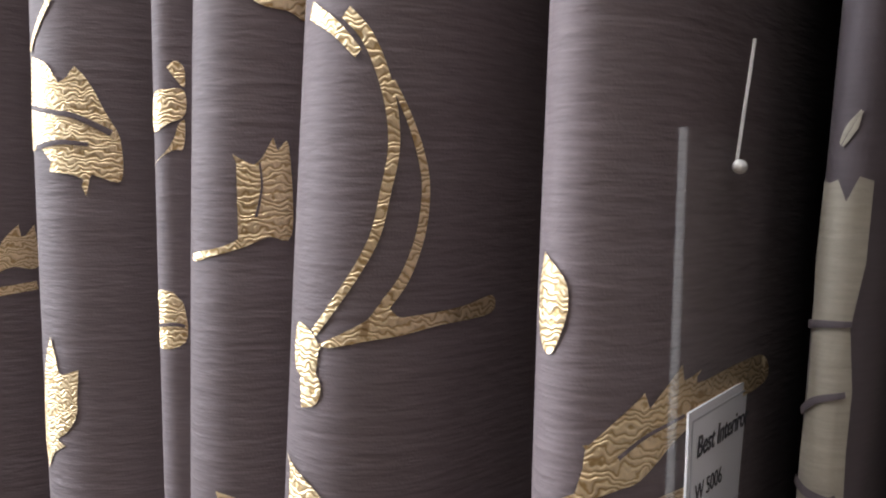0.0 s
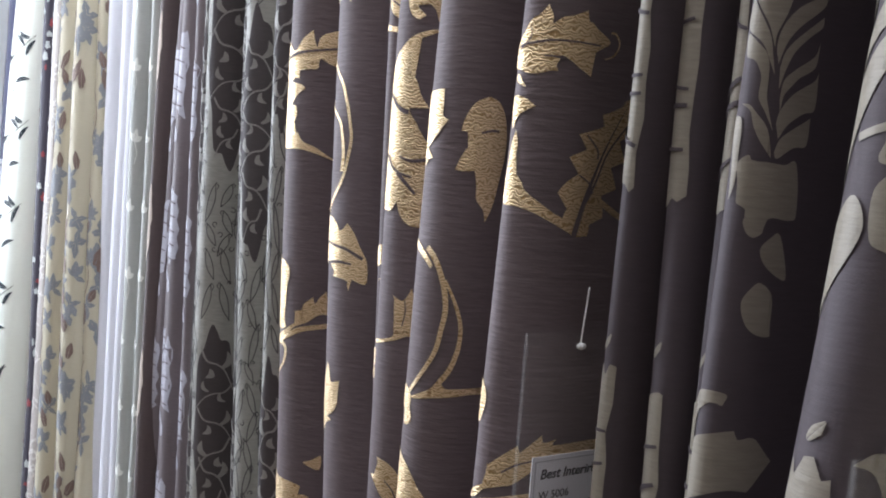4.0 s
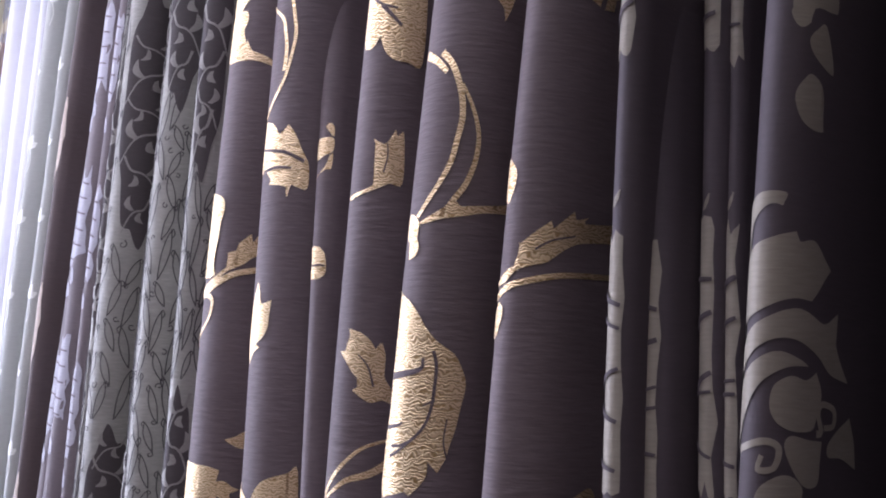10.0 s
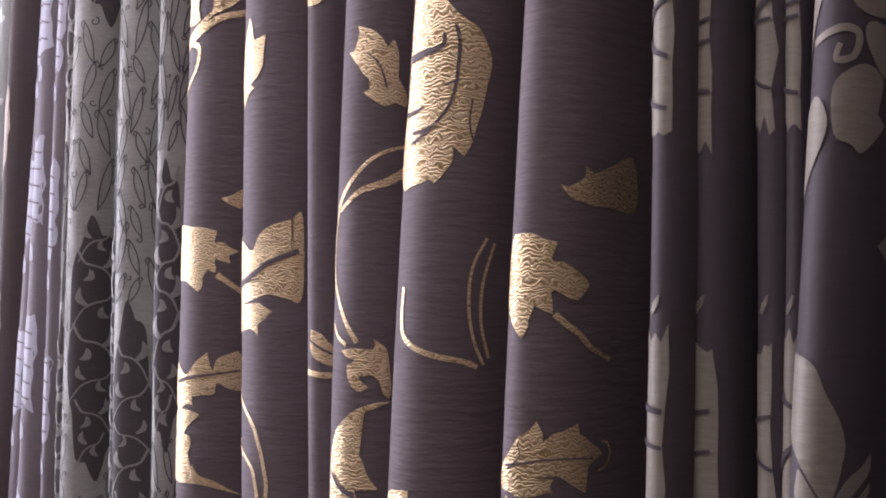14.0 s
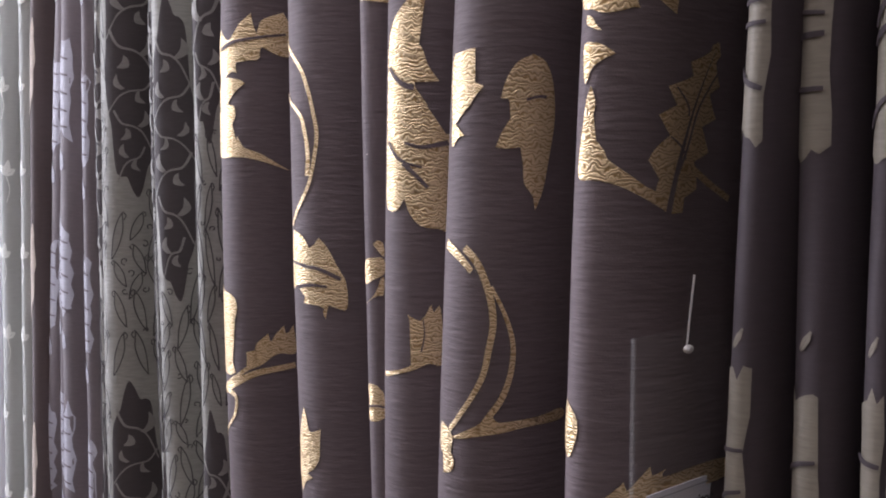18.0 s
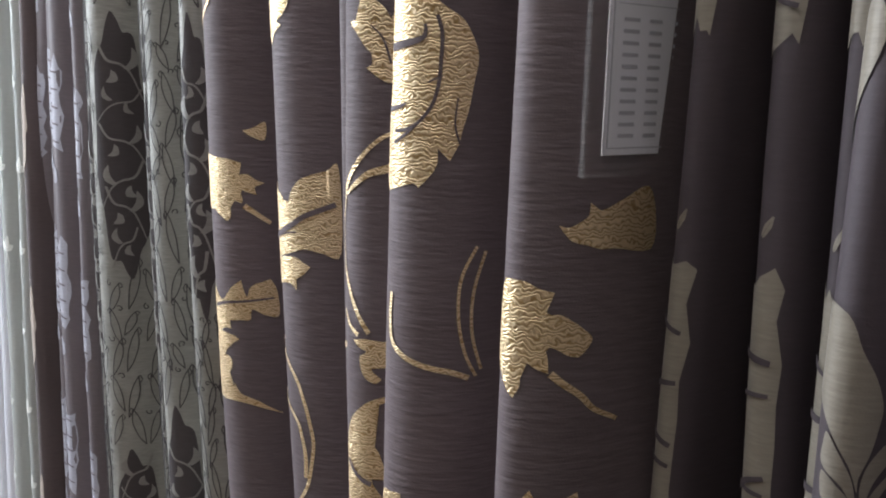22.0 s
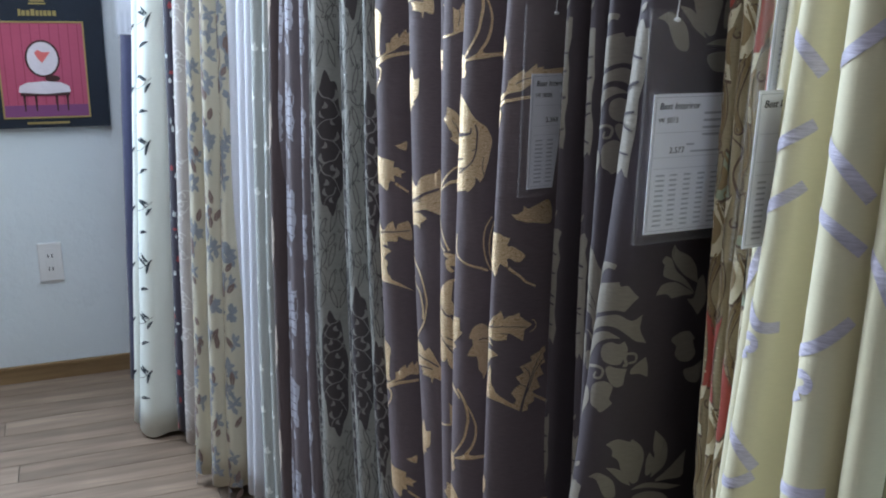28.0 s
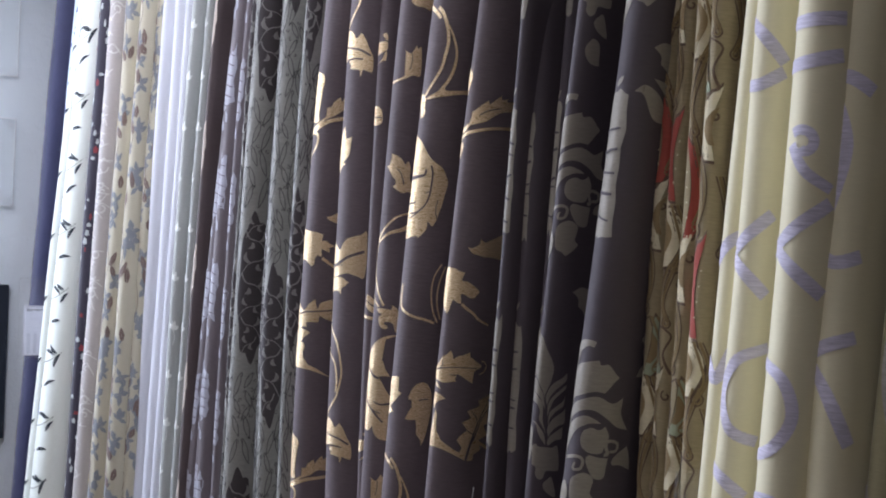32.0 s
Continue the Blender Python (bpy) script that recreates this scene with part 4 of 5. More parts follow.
# ---- silver curtain with dark scrolls ----
L1S, L1, L2S, L2, L3 = fold(0.872, 0.132, 0.01, 0.013, -0.069, -0.014, -0.065), fold(0.845, 0.131, 0.028, 0.035, -0.079, -0.016, -0.062), fold(0.774, 0.168, 0.009, 0.011, -0.046, -0.022, -0.068), fold(0.758, 0.167, 0.024, 0.030, -0.038, -0.023, -0.069), fold(0.678, 0.182, 0.018, 0.025, -0.040, -0.026, -0.074)
silver = curtain("silver grey curtain with dark brown scrolls", [L1S, L1, L2S, L2, L3], silver_cloth)
dark, pale, lines = Pattern(0.0007), Pattern(0.0016), Pattern(0.0011)
rnd = random.Random(11)


def medallion(f, s, z, half, tall):
    """A dark upright medallion with a scalloped edge and grey scrolls, leaves and buds curling through it."""
    marks, turn = [], rnd.uniform(0, 6)
    for a in range(32):
        r = 1 + 0.06 * math.sin(a * math.pi / 2) + 0.05 * math.sin(a * math.pi / 8 + turn)
        marks.append(f"{1000 * (s + half * r * math.cos(a * math.pi / 16)):.1f},{1000 * tall * r * math.sin(a * math.pi / 16):.1f}")
    dark.shape(f, z, " ".join(marks), "medallion")
    zz, h = z - 0.85 * tall, 1
    while zz < z + 0.75 * tall:
        w, g = half * math.sqrt(max(0.1, 1 - ((zz - z) / tall) ** 2)), rnd.uniform(0.8, 1.3)
        pale.ribbon(f, zz, f"{1000 * (s - 0.95 * h * w):.1f},{-12 * g:.0f} {1000 * (s - 0.5 * h * w):.1f},{8 * g:.0f} {1000 * (s - 0.1 * h * w):.1f},{16 * g:.0f} {1000 * (s + 0.45 * h * w):.1f},{20 * g:.0f} {1000 * (s + 0.8 * h * w):.1f},{34 * g:.0f}", 1.4, 2.6 * g)
        pale.lobe(f, (s - 0.3 * h * w, zz + 0.016), (s - 0.55 * h * w, zz + 0.016 + 0.018 * g), 0.0035 * g, 0.25 * h)
        pale.cut("leaf")
        pale.lobe(f, (s + 0.2 * h * w, zz + 0.014), (s + 0.5 * h * w, zz + 0.002), 0.0032 * g, -0.3 * h)
        pale.cut("leaf")
        zz, h = zz + rnd.uniform(0.030, 0.046), -h


def scroll_work(f, s, z, wide, high):
    """Thin dark drawn lines up one stretch of cloth: long curved leaves in outline, hooks and crooks."""
    zz, h = z, rnd.choice((-1, 1))
    while zz < z + high - 0.02:
        rise, o = rnd.uniform(0.026, 0.058), rnd.uniform(-0.16, 0.16) * wide
        low, top, out = (s + o - 0.30 * h * wide, zz), (s + o + 0.24 * h * wide, zz + rise), s + o + 0.40 * h * wide
        lines.stem(f, [low, (s + o - 0.22 * h * wide, zz + 0.45 * rise), (s + o, zz + 0.8 * rise), top], 0.0012, 0.9, 4)
        lines.stem(f, [low, (s + o + 0.02 * h * wide, zz + 0.25 * rise), (s + o + 0.26 * h * wide, zz + 0.62 * rise), top, (out, zz + 0.93 * rise), (out - 0.1 * h * wide, zz + 0.84 * rise)], 0.0012, 0.9, 4)
        if rnd.random() < 0.6:
            lines.curl(f, (s + o - 0.24 * h * wide, zz + rise), rnd.uniform(0.14, 0.22) * wide, 0.0012, rnd.uniform(0.7, 1.0), rnd.uniform(0, 6), h)
        zz, h = zz + rnd.uniform(0.75, 1.15) * rise, rnd.choice((h, -h, -h))


def silver_band(f, mid, half, centres, tall=0.142):
    """Medallions at the given heights on one fold and line work on the cloth between them."""
    edges = [0.05] + [e for c in centres for e in (c - tall, c + tall)] + [2.36]
    for c in centres:
        medallion(f, mid, c, half, tall)
        scroll_work(f, mid - 1.35 * half, c - tall, 0.8 * half, 2 * tall)
    for z0, z1 in zip(edges[::2], edges[1::2]):
        for u in (-1.25, -0.55, 0.15, 0.85, 1.55):
            scroll_work(f, mid + u * half, z0 + 0.01, 0.8 * half, z1 - z0 - 0.02)


silver_band(L1, 0.040, 0.028, (0.505, 1.004, 1.500, 1.995))
silver_band(L1S, 0.006, 0.008, (0.41, 0.905, 1.40, 1.895))
silver_band(L2, 0.024, 0.024, (0.58, 1.40, 2.15))
silver_band(L2S, 0.005, 0.008, (0.43, 0.925, 1.48, 2.0))
silver_band(L3, 0.016, 0.017, (0.50, 0.995, 1.55, 2.06))
dark.put("dark", silver_dark, silver, "", True)
pale.put("pale_scroll", silver_pale, silver)
lines.put("scroll_line", silver_line, silver, "thin dark scroll lines")

# ---- mauve curtain with lilac leaves ----
N1, N2, N2B, N3 = fold(1.012, 0.105, 0.018, 0.022, -0.083, 0.022, -0.053), fold(0.982, 0.112, 0.01, 0.013, -0.042, 0.015, -0.056), fold(0.962, 0.110, 0.022, 0.030, -0.046, 0.009, -0.059), fold(0.905, 0.123, 0.012, 0.015, -0.061, -0.004, -0.061)
mauve = curtain("mauve grey curtain with lilac leaf bands", [N1, N2, N2B, N3], mauve_cloth)
lilac, gap = Pattern(0.0006), Pattern(0.0012)
rnd = random.Random(17)
for k in range(-5, 7):
    for f, o, w in ((N1, 0.0, 0.017), (N2, 0.03, 0.010), (N2B, 0.015, 0.022), (N3, -0.02, 0.012)):
        z = 0.98 + 0.215 * k + o
        patch(lilac, f, -w, w * 0.9, z, z + 0.105, 0.010, rnd)
        for j in range(5):
            h = rnd.uniform(0.004, 0.012)
            zz = z + 0.012 + 0.02 * j
            gap.stem(f, [(-w, zz + h), (0, zz), (w * 0.7, zz - 0.4 * h)], 0.003, 0.6, 4)
        lilac.leaf(f, (0.3 * w, z - 0.04), (-0.3 * w, z - 0.015), 0.4 * w, 2, 0.2)
lilac.put("lilac", mauve_light, mauve, "", True)
gap.put("dark_vein", mauve_cloth, mauve)

# ---- sheers ----
T1, T2 = fold(1.092, 0.061, 0.02, 0.025, -0.026, 0.010, -0.044), fold(1.056, 0.079, 0.012, 0.015, -0.024, 0.013, -0.056)
green = curtain("grey green sheer curtain with small white leaves", [T1, T2], sheer_green)
specks = Pattern(0.0008)
rnd = random.Random(23)
for k in range(22):
    z = 0.12 + 0.105 * k
    for f, s in ((T1, rnd.uniform(-0.006, 0.018)), (T2, rnd.uniform(-0.004, 0.008))):
        for a in (0.4, 1.3, 2.4):
            specks.leaf(f, (s, z), (s + 0.011 * math.cos(a), z + 0.020 * math.sin(a)), 0.0045, 2, 0.2)
        specks.stem(f, [(s, z), (s + 0.004, z - 0.018), (s, z - 0.034)], 0.0016)
specks.put("white_leaf", pale_thread, green)
TD = fold(1.028, 0.086, 0.012, 0.015, -0.024, 0.014, -0.066)
leafy = curtain("narrow dark brown curtain with beige vine", [TD], dark_leafy)
vine = Pattern(0.0007)
for k in range(9):
    vine.leaf(TD, (-0.004, 0.2 + 0.25 * k), (0.006, 0.32 + 0.25 * k), 0.010, 3, 0.3)
vine.put("beige_leaf", beige_cloth, leafy)
S1, S2, S3 = fold(1.245, 0.034, 0.028, 0.040, -0.040, 0.011, -0.001), fold(1.193, 0.049, 0.024, 0.030, -0.029, 0.014, -0.011), fold(1.153, 0.060, 0.018, 0.025, -0.029, 0.016, -0.011)
curtain("plain white sheer curtain in soft folds", [S1, S2, S3], sheer_white)

# ---- cream, marbled, dark floral, white vine, blue and navy curtains ----
C1, C2, C3 = fold(1.339, -0.043, 0.03, 0.035, -0.020, 0.030, -0.000), fold(1.289, -0.017, 0.028, 0.035, -0.019, 0.024, -0.016), fold(1.262, 0.016, 0.022, 0.027, -0.020, 0.022, -0.014)
cream = curtain("cream curtain printed with grey blue and yellow flowers", [C1, C2, C3], cream_cloth)
pb, py_, pn = Pattern(0.0006), Pattern(0.0009), Pattern(0.0011)
rnd = random.Random(31)
for k in range(9):
    for f, o in ((C1, 0.0), (C2, 0.03), (C3, -0.08)):
        z = 0.14 + 0.27 * k + o
        for j in range(12):
            s, zz = rnd.uniform(-0.03, 0.035), z + rnd.uniform(-0.12, 0.12)
            for a in (rnd.uniform(0, 1), rnd.uniform(1.2, 2.4), rnd.uniform(2.6, 4.4), rnd.uniform(4.6, 6)):
                pb.leaf(f, (s, zz), (s + 0.016 * math.cos(a), zz + 0.026 * math.sin(a)), rnd.uniform(0.004, 0.008), 2, 0.3)
        for j in range(8):
            s, zz = rnd.uniform(-0.03, 0.035), z + rnd.uniform(-0.12, 0.12)
            pn.leaf(f, (s, zz), (s + rnd.uniform(-0.015, 0.015), zz + rnd.uniform(0.02, 0.04)), 0.007, 2, 0.2)
        pn.stem(f, [(0.01, z - 0.13), (-0.012, z - 0.07), (0.014, z), (0.0, z + 0.08), (0.012, z + 0.13)], 0.0022)
    for j in range(5):
        py_.blot(C1, (rnd.uniform(-0.03, 0.0), 0.14 + 0.27 * k + rnd.uniform(-0.1, 0.12)), rnd.uniform(0.005, 0.011), rnd.uniform(0.010, 0.024), 5, 0.4, j)
pb.put("grey_blue_flower", bluegrey, cream)
py_.put("yellow_flower", yellow_cloth, cream)
pn.put("brown_stem", brown_print, cream)
M1 = fold(1.544, -0.051, 0.032, 0.040, -0.018, 0.029, -0.022)
marbled = curtain("pale grey curtain with white marbled swirls", [M1], marble_cloth)
sw = Pattern(0.0006)
for k in range(120):
    z, s = 0.06 + 0.0195 * k, rnd.uniform(-0.03, 0.03)
    sw.curl(M1, (s, z), rnd.uniform(0.008, 0.018), 0.0036, rnd.uniform(0.4, 0.9), rnd.uniform(0, 6), rnd.choice((-1, 1)))
    sw.stem(M1, [(s - 0.02, z), (s, z + rnd.uniform(-0.01, 0.02)), (s + 0.02, z + rnd.uniform(-0.02, 0.02))], 0.0034)
sw.put("white_swirl", marble_swirl, marbled)
DK = fold(1.615, -0.065, 0.022, 0.030, -0.020, 0.027, -0.012)
night = curtain("dark curtain crowded with small pale and red flowers", [DK], night_cloth)
fl, fr_ = Pattern(0.0006), Pattern(0.0009)
for k in range(110):
    z, s = 0.06 + 0.0213 * k, rnd.uniform(-0.025, 0.035)
    (fl if k % 4 else fr_).blot(DK, (s, z), rnd.uniform(0.003, 0.009), rnd.uniform(0.005, 0.013), 5, 0.4, rnd.uniform(0, 3), 14)
fl.put("pale_fleck", night_fleck, night)
fr_.put("red_fleck", night_red, night)
W0, W1 = fold(1.780, -0.135, 0.022, 0.030, -0.020, 0.062, -0.011), fold(1.702, -0.125, 0.058, 0.050, -0.012, 0.062, 0.003)
whitec = curtain("white curtain with black leaf vines and blue flowers", [W0, W1], white_cloth, 0.02, TOP, 0.012)
bl, vn, bf = Pattern(0.0007), Pattern(0.0006), Pattern(0.0007)
for k in range(14):
    z = 0.12 + 0.169 * k
    for s, dz, e, h in ((-0.036, -0.012, 0.034, 0.006), (0.020, 0.006, 0.036, 0.014), (-0.030, 0.045, -0.026, 0.020), (0.046, 0.060, 0.020, 0.032), (0.052, 0.094, -0.030, 0.016), (0.010, 0.100, 0.034, -0.012)):
        e, h = e * rnd.uniform(0.8, 1.15), h + rnd.uniform(-0.012, 0.012)
        bl.leaf(W1, (s, z + dz), (s + e, z + dz + h), 0.0046, 1, 0.05, 0.08, 0.08)
    bl.leaf(W0, (-0.004, z + 0.045), (0.018, z + 0.066), 0.0045, 1, 0.05)
    vn.stem(W1, [(-0.046, z + 0.068), (-0.010, z + 0.064), (0.030, z + 0.074), (0.066, z + 0.10)], 0.0022)
    vn.stem(W1, [(-0.03, z - 0.03), (-0.038, z + 0.01), (-0.028, z + 0.05), (-0.038, z + 0.11)], 0.0018)
    if k % 3 == 0:
        for a in range(5):
            bf.leaf(W1, (-0.018, z - 0.06), (-0.018 + 0.026 * math.cos(1.26 * a), z - 0.06 + 0.030 * math.sin(1.26 * a)), 0.010, 2, 0.2)
bl.put("black", black_leaf, whitec, "", True)
vn.put("vine", vine_thread, whitec)
bf.put("blue_petal", blue_print, whitec, "", True)
IB = fold(1.850, -0.121, 0.02, 0.025, -0.020, 0.047, -0.010)
ice = curtain("pale blue curtain with deep blue blossoms", [IB], ice_cloth, 0.75)
ib = Pattern(0.0007)
for k in range(30):
    for j in range(3):
        ib.blot(IB, (rnd.uniform(-0.02, 0.02), 0.8 + 0.054 * k + rnd.uniform(-0.02, 0.02)), rnd.uniform(0.004, 0.009), rnd.uniform(0.006, 0.014), 5, 0.4, j, 14)
ib.put("blue_blossom", deep_blue, ice)
NV = fold(2.059, -0.150, 0.04, 0.040, -0.019, 0.045, -0.017)
navy = curtain("navy curtain with faint slate leaves beside the end wall", [NV], navy_cloth)
nl = Pattern(0.0007)
for k in range(9):
    nl.leaf(NV, (-0.02, 0.1 + 0.26 * k), (0.02, 0.26 + 0.26 * k), 0.022, 3, 0.3, 0.1)
    nl.stem(NV, [(0.02, 0.05 + 0.26 * k), (-0.02, 0.12 + 0.26 * k), (0.01, 0.2 + 0.26 * k), (-0.015, 0.29 + 0.26 * k)], 0.006)
nl.put("slate", navy_leaf, navy, "", True)

# ---- red paisley, pale yellow, khaki and pale curtains at the near end ----
R1, R2, R3, R4 = fold(-0.133, 0.310, 0.0115, 0.018, 0.036, -0.002, -0.018), fold(-0.153, 0.309, 0.0115, 0.018, 0.027, -0.002, -0.014), fold(-0.175, 0.307, 0.0115, 0.018, 0.011, -0.008, -0.009), fold(-0.196, 0.306, 0.0115, 0.018, -0.001, -0.015, -0.004)
pais = curtain("sand curtain with red, cream and brown paisley scrolls", [R1, R2, R3, R4], olive_cloth)
outline, cream_drop, red_drop, green_drop, heart = Pattern(0.0005), Pattern(0.0009), Pattern(0.0009), Pattern(0.0009), Pattern(0.0013)
rnd = random.Random(41)


def drop(main, f, s, z, long, half, bend, tilt):
    """A curved paisley drop with a brown rim, a lighter heart and a row of dots."""
    e = tilt * long
    outline.lobe(f, (s - 0.06 * e, z - 0.003), (s + e, z + long + 0.004), half + 0.0022, bend)
    outline.cut("rim")
    main.lobe(f, (s, z), (s + e, z + long), half, bend)
    main.cut("drop")
    inner = cream_dot if main is red_drop else heart
    if main is red_drop:
        for j in range(4):
            inner.blot(f, (s + e * (0.2 + 0.15 * j), z + long * (0.2 + 0.15 * j)), 0.0010, 0.0013, 3, 0.1, j, 8)
    else:
        inner.lobe(f, (s + 0.2 * e, z + 0.2 * long), (s + 0.7 * e, z + 0.72 * long), half * 0.5, bend)
        inner.cut("heart")


def swirl(f, s, z, long, hand):
    """Brown and gold lines that run side by side and roll up at the lower end."""
    for j, (p, w) in enumerate(((outline, 0.0016), (heart, 0.0030), (outline, 0.0016), (heart, 0.0026), (outline, 0.0014))):
        o = 0.0032 * j * hand
        p.stem(f, [(s + 0.010 * hand - o, z + long), (s + 0.002 * hand - o, z + 0.7 * long), (s - 0.004 * hand - 0.5 * o, z + 0.4 * long), (s + 0.004 * hand - 0.5 * o, z + 0.14 * long)], w, 0.7, 5)
    outline.curl(f, (s, z + 0.12 * long), 0.0075, 0.0017, 1.5, 1.2, hand)
    heart.curl(f, (s, z + 0.12 * long), 0.0052, 0.0014, 1.0, 1.2, hand)


cream_dot = Pattern(0.0014)
for n, f in enumerate((R1, R2, R3, R4)):
    z, step = 0.05 + 0.045 * n, n
    while z < 2.30:
        hand = 1 if (step + n) % 2 else -1
        if step % 6 == 0:
            long = rnd.uniform(0.080, 0.105)
            drop(red_drop, f, rnd.uniform(-0.005, 0.006), z, long, rnd.uniform(0.0070, 0.0095), 0.14 * hand, 0.08 * hand)
            swirl(f, -0.012 * hand, z, long, hand)
        elif step % 6 in (1, 4):
            long = rnd.uniform(0.07, 0.09)
            swirl(f, 0.006 * hand, z, long, hand)
            swirl(f, 0.024, z - 0.02, long, -1)
        elif step % 6 in (2, 5):
            long = rnd.uniform(0.06, 0.08)
            drop(cream_drop, f, rnd.uniform(-0.006, 0.006), z, long, rnd.uniform(0.0085, 0.011), 0.2 * hand, 0.14 * hand)
            outline.curl(f, (0.010 * hand, z + 0.6 * long), 0.006, 0.0022, 0.9, 2.0, hand)
            swirl(f, -0.010 * hand, z - 0.01, long, hand)
        else:
            long = rnd.uniform(0.05, 0.065)
            swirl(f, 0.012 * hand, z, long, -hand)
            drop(green_drop, f, 0.003 * hand, z, long, rnd.uniform(0.008, 0.010), -0.15 * hand, 0.1 * hand)
            outline.stem(f, [(-0.014 * hand, z), (-0.004 * hand, z + 0.4 * long), (-0.012 * hand, z + 0.8 * long), (0.004 * hand, z + long)], 0.0034, 0.5)
        z, step = z + long * rnd.uniform(0.86, 0.98), step + 1
cream_dot.put("cream_dot", paisley_cream, pais)
outline.put("brown_outline", paisley_brown, pais)
cream_drop.put("cream_drop", paisley_cream, pais)
green_drop.put("green_drop", paisley_green, pais)
red_drop.put("red_drop", paisley_red, pais, "brick red drops")
heart.put("gold_heart", paisley_gold, pais)
V0, V1 = fold(-0.220, 0.296, 0.011, 0.015, -0.018, 0.014, 0.001), fold(-0.254, 0.279, 0.016, 0.022, -0.029, 0.015, 0.024)
V2, V3 = fold(-0.327, 0.265, 0.021, 0.028, -0.004, 0.002, -0.001), fold(-0.361, 0.288, 0.017, 0.024, 0.023, 0.010, -0.005)
lemon = curtain("pale yellow curtain with looping lilac ribbons", [V0, V1, V2, V3], lemon_cloth)
rb = Pattern(0.0008)
for z in (-0.98, 0.0, 0.98):
    bands = [
        (V2, 1.812, 0.004, 0.010), (V1, 1.806, 0.0, 0.012), (V2, 1.655, 0.024, 0.046), (V2, 1.668, -0.022, -0.044), (V1, 1.650, 0.020, 0.040), (V1, 1.652, -0.016, -0.036),
        (V1, 1.455, -0.010, -0.026), (V2, 1.443, 0.004, -0.008), (V1, 1.366, -0.012, 0.004), (V2, 1.245, 0.016, 0.040), (V1, 1.270, -0.014, -0.036), (V1, 1.165, 0.012, 0.026),
        (V2, 1.186, -0.018, -0.046), (V1, 1.108, 0.012, 0.028), (V2, 1.126, -0.010, -0.030), (V2, 0.998, 0.012, 0.038), (V1, 1.020, -0.022, -0.022), (V2, 0.868, 0.002, 0.004), (V1, 0.886, -0.016, -0.040),
        (V3, 1.800, 0.006, -0.006), (V3, 1.665, -0.012, -0.006), (V3, 1.572, 0.012, 0.020), (V3, 1.572, -0.026, -0.070), (V3, 1.250, 0.016, 0.030), (V3, 1.100, -0.020, -0.060), (V0, 1.64, 0.02, 0.03), (V0, 1.55, -0.02, 0.01), (V0, 1.02, 0.03, 0.07)]
    for f, h, m, e in bands:
        w = f[2]
        rb.stem(f, [(-0.95 * w, h + z), (0.35 * w, h + z + m), (1.65 * w, h + z + e)], 0.0115, 1.0)
    # rings that run over two folds
    for h in (1.525,):
        rb.stem(V1, [(0.036, h + z + 0.044), (0.008, h + z + 0.032), (-0.006, h + z), (0.006, h + z - 0.032), (0.034, h + z - 0.044)], 0.0105, 1.0)
        rb.stem(V2, [(-0.022, h + z + 0.040), (0.008, h + z + 0.028), (0.020, h + z - 0.004), (0.006, h + z - 0.032), (-0.018, h + z - 0.044)], 0.0105, 1.0)
    rb.stem(V3, [(-0.004, 1.792 + z), (0.010, 1.750 + z), (0.000, 1.700 + z), (-0.012, 1.672 + z)], 0.0105, 1.0)
    for f, s, h, r in ((V2, 0.008, 1.748, 0.014), (V2, 0.010, 1.384, 0.012), (V1, 0.000, 0.976, 0.010), (V2, 0.000, 0.972, 0.011)):
        rb.curl(f, (s, h + z), r, 0.0085, 0.75, 2.4, -1)
        rb.stem(f, [(s - 0.001, h + z - 0.9 * r), (s - 0.014, h + z - 1.5 * r), (s - 0.026, h + z - 1.6 * r)] if h != 1.748 else [(s - 0.8 * r, h + z), (s + 0.004, h + z - 0.022), (s + 0.026, h + z - 0.036)], 0.0095, 0.9)
rb.put("ribbon", ribbon_thread, lemon, "", True)
Z1, Z2 = fold(-0.388, 0.316, 0.014, 0.020, 0.003, 0.026, -0.004), fold(-0.419, 0.330, 0.018, 0.024, 0.003, 0.026, -0.004)
khaki = curtain("khaki curtain with grey mesh ribbons", [Z1, Z2], khaki_cloth)
km = Pattern(0.0008)
for k in range(8):
    for f in (Z1, Z2):
        z = 0.15 + 0.29 * k
        km.stem(f, [(-0.014, z + 0.16), (0.004, z + 0.11), (0.012, z + 0.05), (0.002, z - 0.03), (0.020, z - 0.10)], 0.013, 0.9)
        km.stem(f, [(-0.012, z + 0.06), (0.008, z + 0.066), (0.024, z + 0.05)], 0.010, 1.0)
km.put("mesh_ribbon", khaki_mesh, khaki, "", True)
P1 = fold(-0.457, 0.324, 0.02, 0.026, 0.003, 0.116, -0.004)
palec = curtain("pale green white curtain with satin marks", [P1], pale_cloth)
pm = Pattern(0.0007)
for k in range(26):
    pm.leaf(P1, (rnd.uniform(-0.01, 0.01), 0.1 + 0.09 * k), (rnd.uniform(-0.01, 0.02), 0.16 + 0.09 * k), 0.008, 2, 0.2)
pm.put("satin_leaf", pale_mark, palec)


# ---- price cards in clear sleeves ----
def words(text, x, y, z, size, mat, parent):
    cu = bpy.data.curves.new("lettering", "FONT")
    cu.body, cu.size, cu.extrude = text, size, 0.00008
    cu.materials.append(mat)
    ob = new("lettering", cu)
    ob.matrix_world = pose(x, y, z, 90, 0, 0)
    ob.parent = parent
    return ob


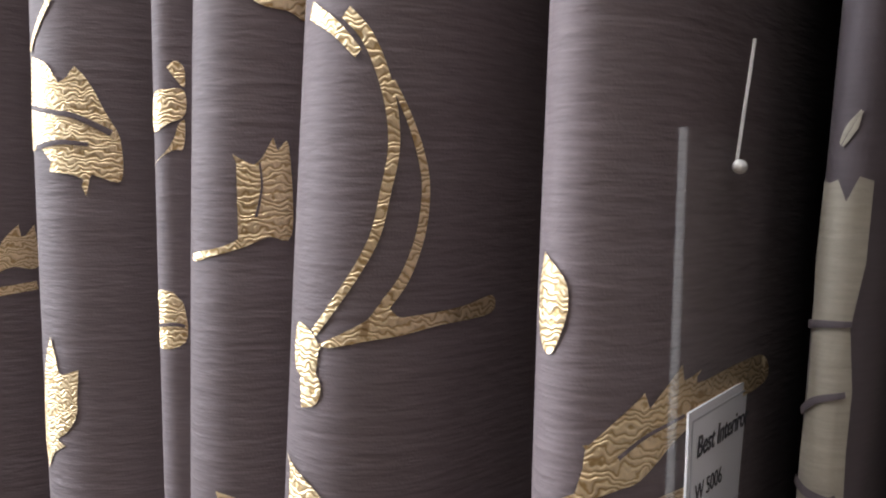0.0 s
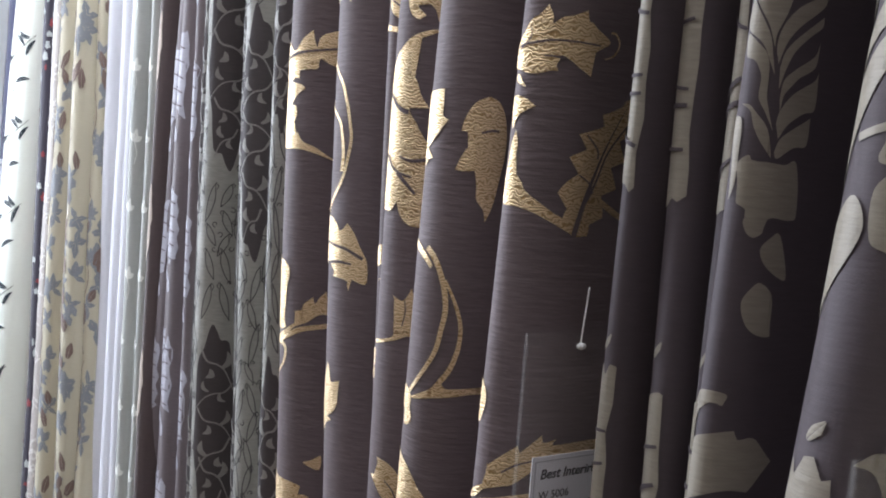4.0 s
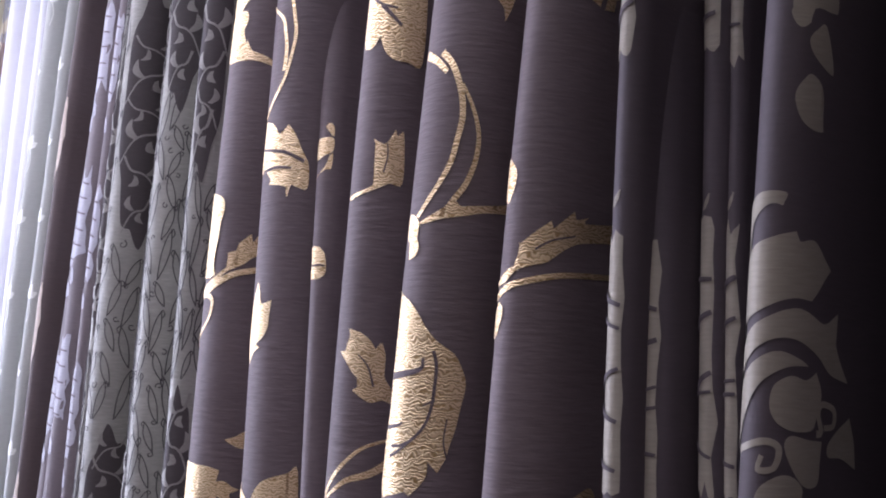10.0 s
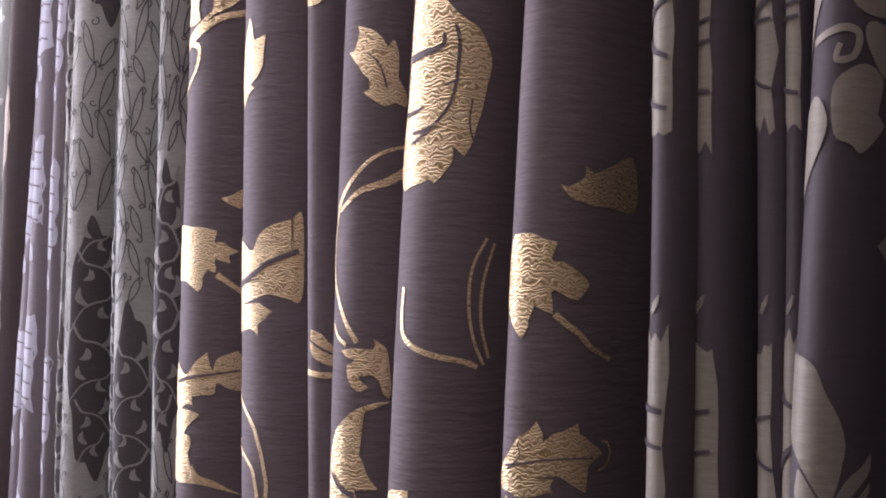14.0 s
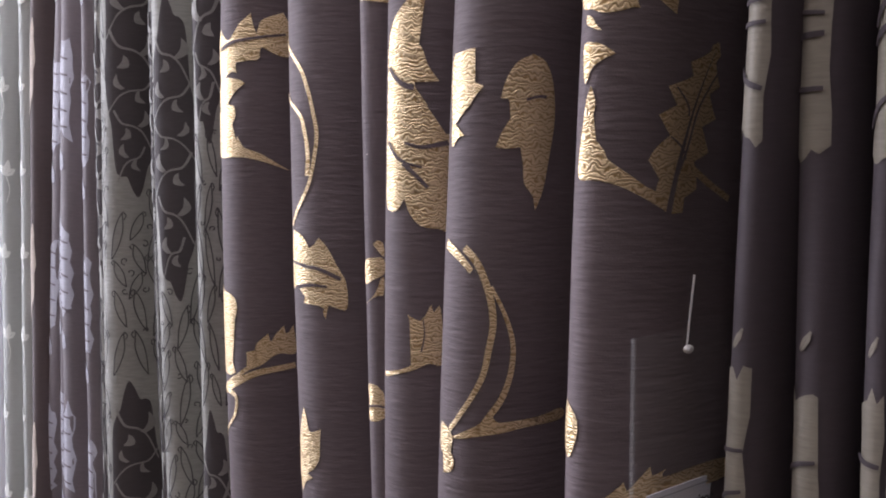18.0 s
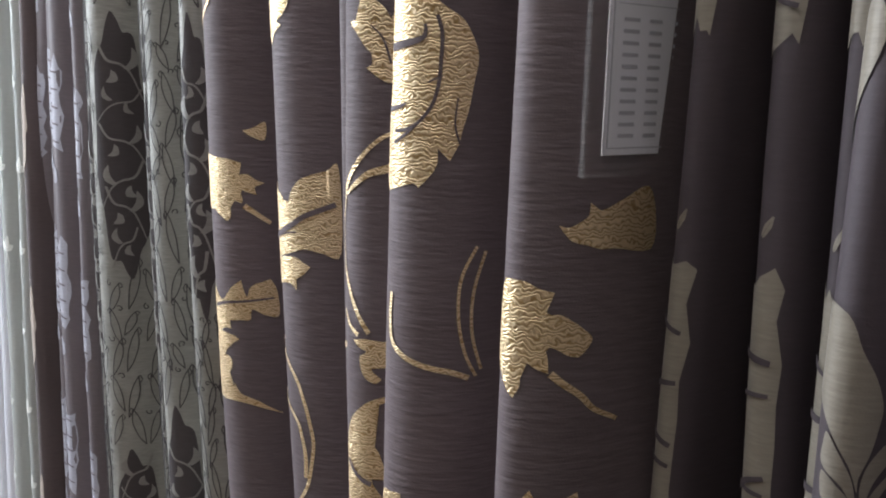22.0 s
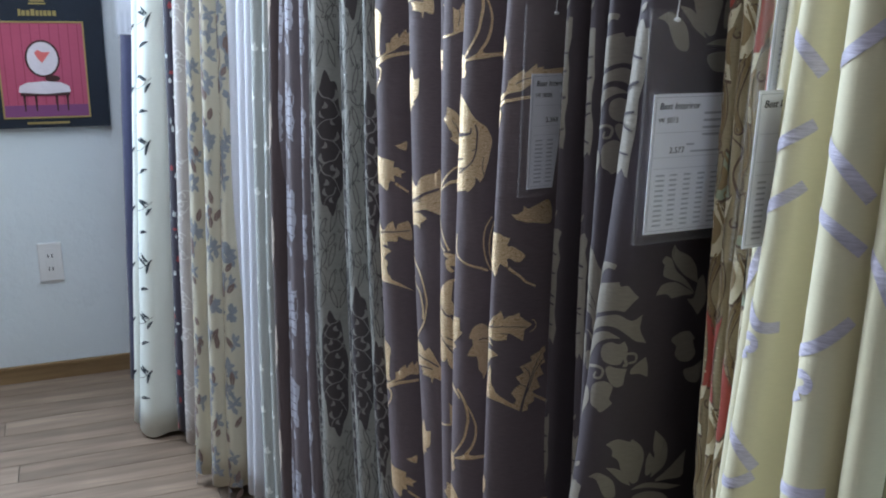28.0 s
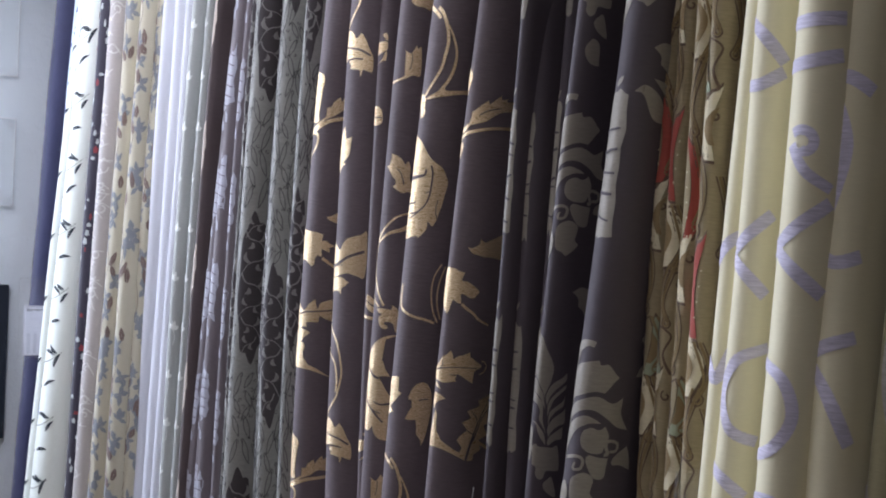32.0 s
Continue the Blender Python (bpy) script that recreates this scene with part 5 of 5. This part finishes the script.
def price_card(x, y, z, turn, code, price, label, lean=0.0, pins=()):
    """A card in a clear sleeve; (x, y, z) is the card's lower near corner, its face looks to -y before the turn."""
    t = thing("price_card", label, "price card", "price cards on the curtains")
    sl = part("sleeve", box(-0.013, 0.119, -0.0012, 0.0008, -0.010, 0.232, 0.0004), clear, t, "clear plastic sleeve")
    seam = bmesh.new()
    for x0, x1, z0, z1 in ((-0.0135, -0.0120, -0.010, 0.232), (0.1180, 0.1195, -0.010, 0.232), (-0.0120, 0.1180, -0.0105, -0.009)):
        box(x0, x1, -0.0015, 0.0011, z0, z1, 0, seam)
    part("seam", seam, clear, sl)
    cd = part("card", box(0, 0.105, -0.0006, 0.0002, 0, 0.148), paper, t, "white printed card")
    rule = bmesh.new()
    for x0, x1, z0, z1 in ((0.0025, 0.0033, 0.003, 0.145), (0.1017, 0.1025, 0.003, 0.145), (0.0033, 0.1017, 0.003, 0.0036), (0.0033, 0.1017, 0.1444, 0.145)):
        box(x0, x1, -0.0008, -0.00062, z0, z1, 0, rule)
    for zr in (0.108, 0.082, 0.070):
        box(0.006, 0.100, -0.0008, -0.00062, zr, zr + 0.0004, 0, rule)
    part("ruled_border", rule, faint_ink, cd)
    table = bmesh.new()
    for r in range(11):
        zz = 0.064 - r * 0.0054
        for c in range(5):
            if c == 0 and r < 2 or c > 0 or r > 1:
                box(0.010 + c * 0.0182, 0.010 + c * 0.0182 + (0.009 if c else 0.011), -0.0008, -0.00062, zz - 0.0018, zz, 0, table)
    for r in range(4):
        box(0.066, 0.098 - 0.004 * (r % 2), -0.0008, -0.00062, 0.126 - r * 0.0075, 0.1285 - r * 0.0075, 0, table)
    box(0.046, 0.056, -0.0008, -0.00062, 0.094, 0.096, 0, table)
    box(0.052, 0.098, -0.0008, -0.00062, 0.0865, 0.0885, 0, table)
    part("figure_bars", table, faint_ink, cd, "rows of small print as bars")
    title = words("Best Interiror", 0.007, -0.0009, 0.1325, 0.0094, ink, cd)
    title.data.shear, title.data.offset = 0.2, 0.00012
    if code:
        words(code, 0.007, -0.0009, 0.1185, 0.0078, ink, cd)
        words(price, 0.024, -0.0009, 0.0865, 0.0090, ink, cd)
    for px in pins:
        pn_ = part("pin", rod((px, -0.002, 0.224), (px, -0.006, 0.262), 0.0006, 0.0006, 8), pin_plastic, t, "milky plastic pin")
        hd = bmesh.new()
        bmesh.ops.create_uvsphere(hd, u_segments=12, v_segments=8, radius=0.0038, matrix=Matrix.Translation((px, -0.003, 0.222)) @ Matrix.Diagonal((1, 0.6, 0.62, 1)))
        part("pin_head", hd, pin_plastic, pn_, "", True)
    t.matrix_world = pose(x, y, z, lean, 0, turn)
    return t


price_card(0.232, 0.138, 1.052, 6, "W 5006", "5,368", "white sleeved price card pinned on the brown curtain", 0, (0.031,))
price_card(0.244, -0.105, 1.052, 2, "W 5013", "2,577", "white sleeved price card pinned on the dark damask curtain", 0, (0.018, 0.089))
price_card(0.268, -0.228, 1.068, 4, "", "", "white sleeved price card pinned by the paisley curtain")
price_card(0.290, -0.212, 1.205, 4, "", "", "white sleeved price card pinned over the paisley curtain")
price_card(-0.160, 2.020, 1.160, -6, "", "", "white sleeved price card pinned on the navy curtain")
price_card(0.000, 1.300, 1.165, 68, "", "", "white sleeved price card pinned beside the white sheer")

# ---- floor boards ----
rnd = random.Random(3)
floor_ob = bpy.data.objects["floor"]
board = bmesh.new()
box(-0.449, 0.449, -0.0485, 0.0485, -0.004, 0.0, 0.0012, board)
board_me = bpy.data.meshes.new("floor_board")
board.to_mesh(board_me)
board.free()
board_me.materials.append(board_wood)
for r in range(46):
    y = Y0 + 0.049 + 0.0985 * r
    if y > Y1:
        break
    x = X0 - 0.45 * ((r * 0.37) % 1.0)
    while x < X1:
        lo, hi = max(x, X0), min(x + 0.9, X1)
        if hi - lo > 0.02:
            b = new("floor_board", board_me)
            b.location, b.scale = ((lo + hi) / 2, y, 0.0), ((hi - lo) / 0.9, 1, 1)
            b.parent = floor_ob
        x += 0.9
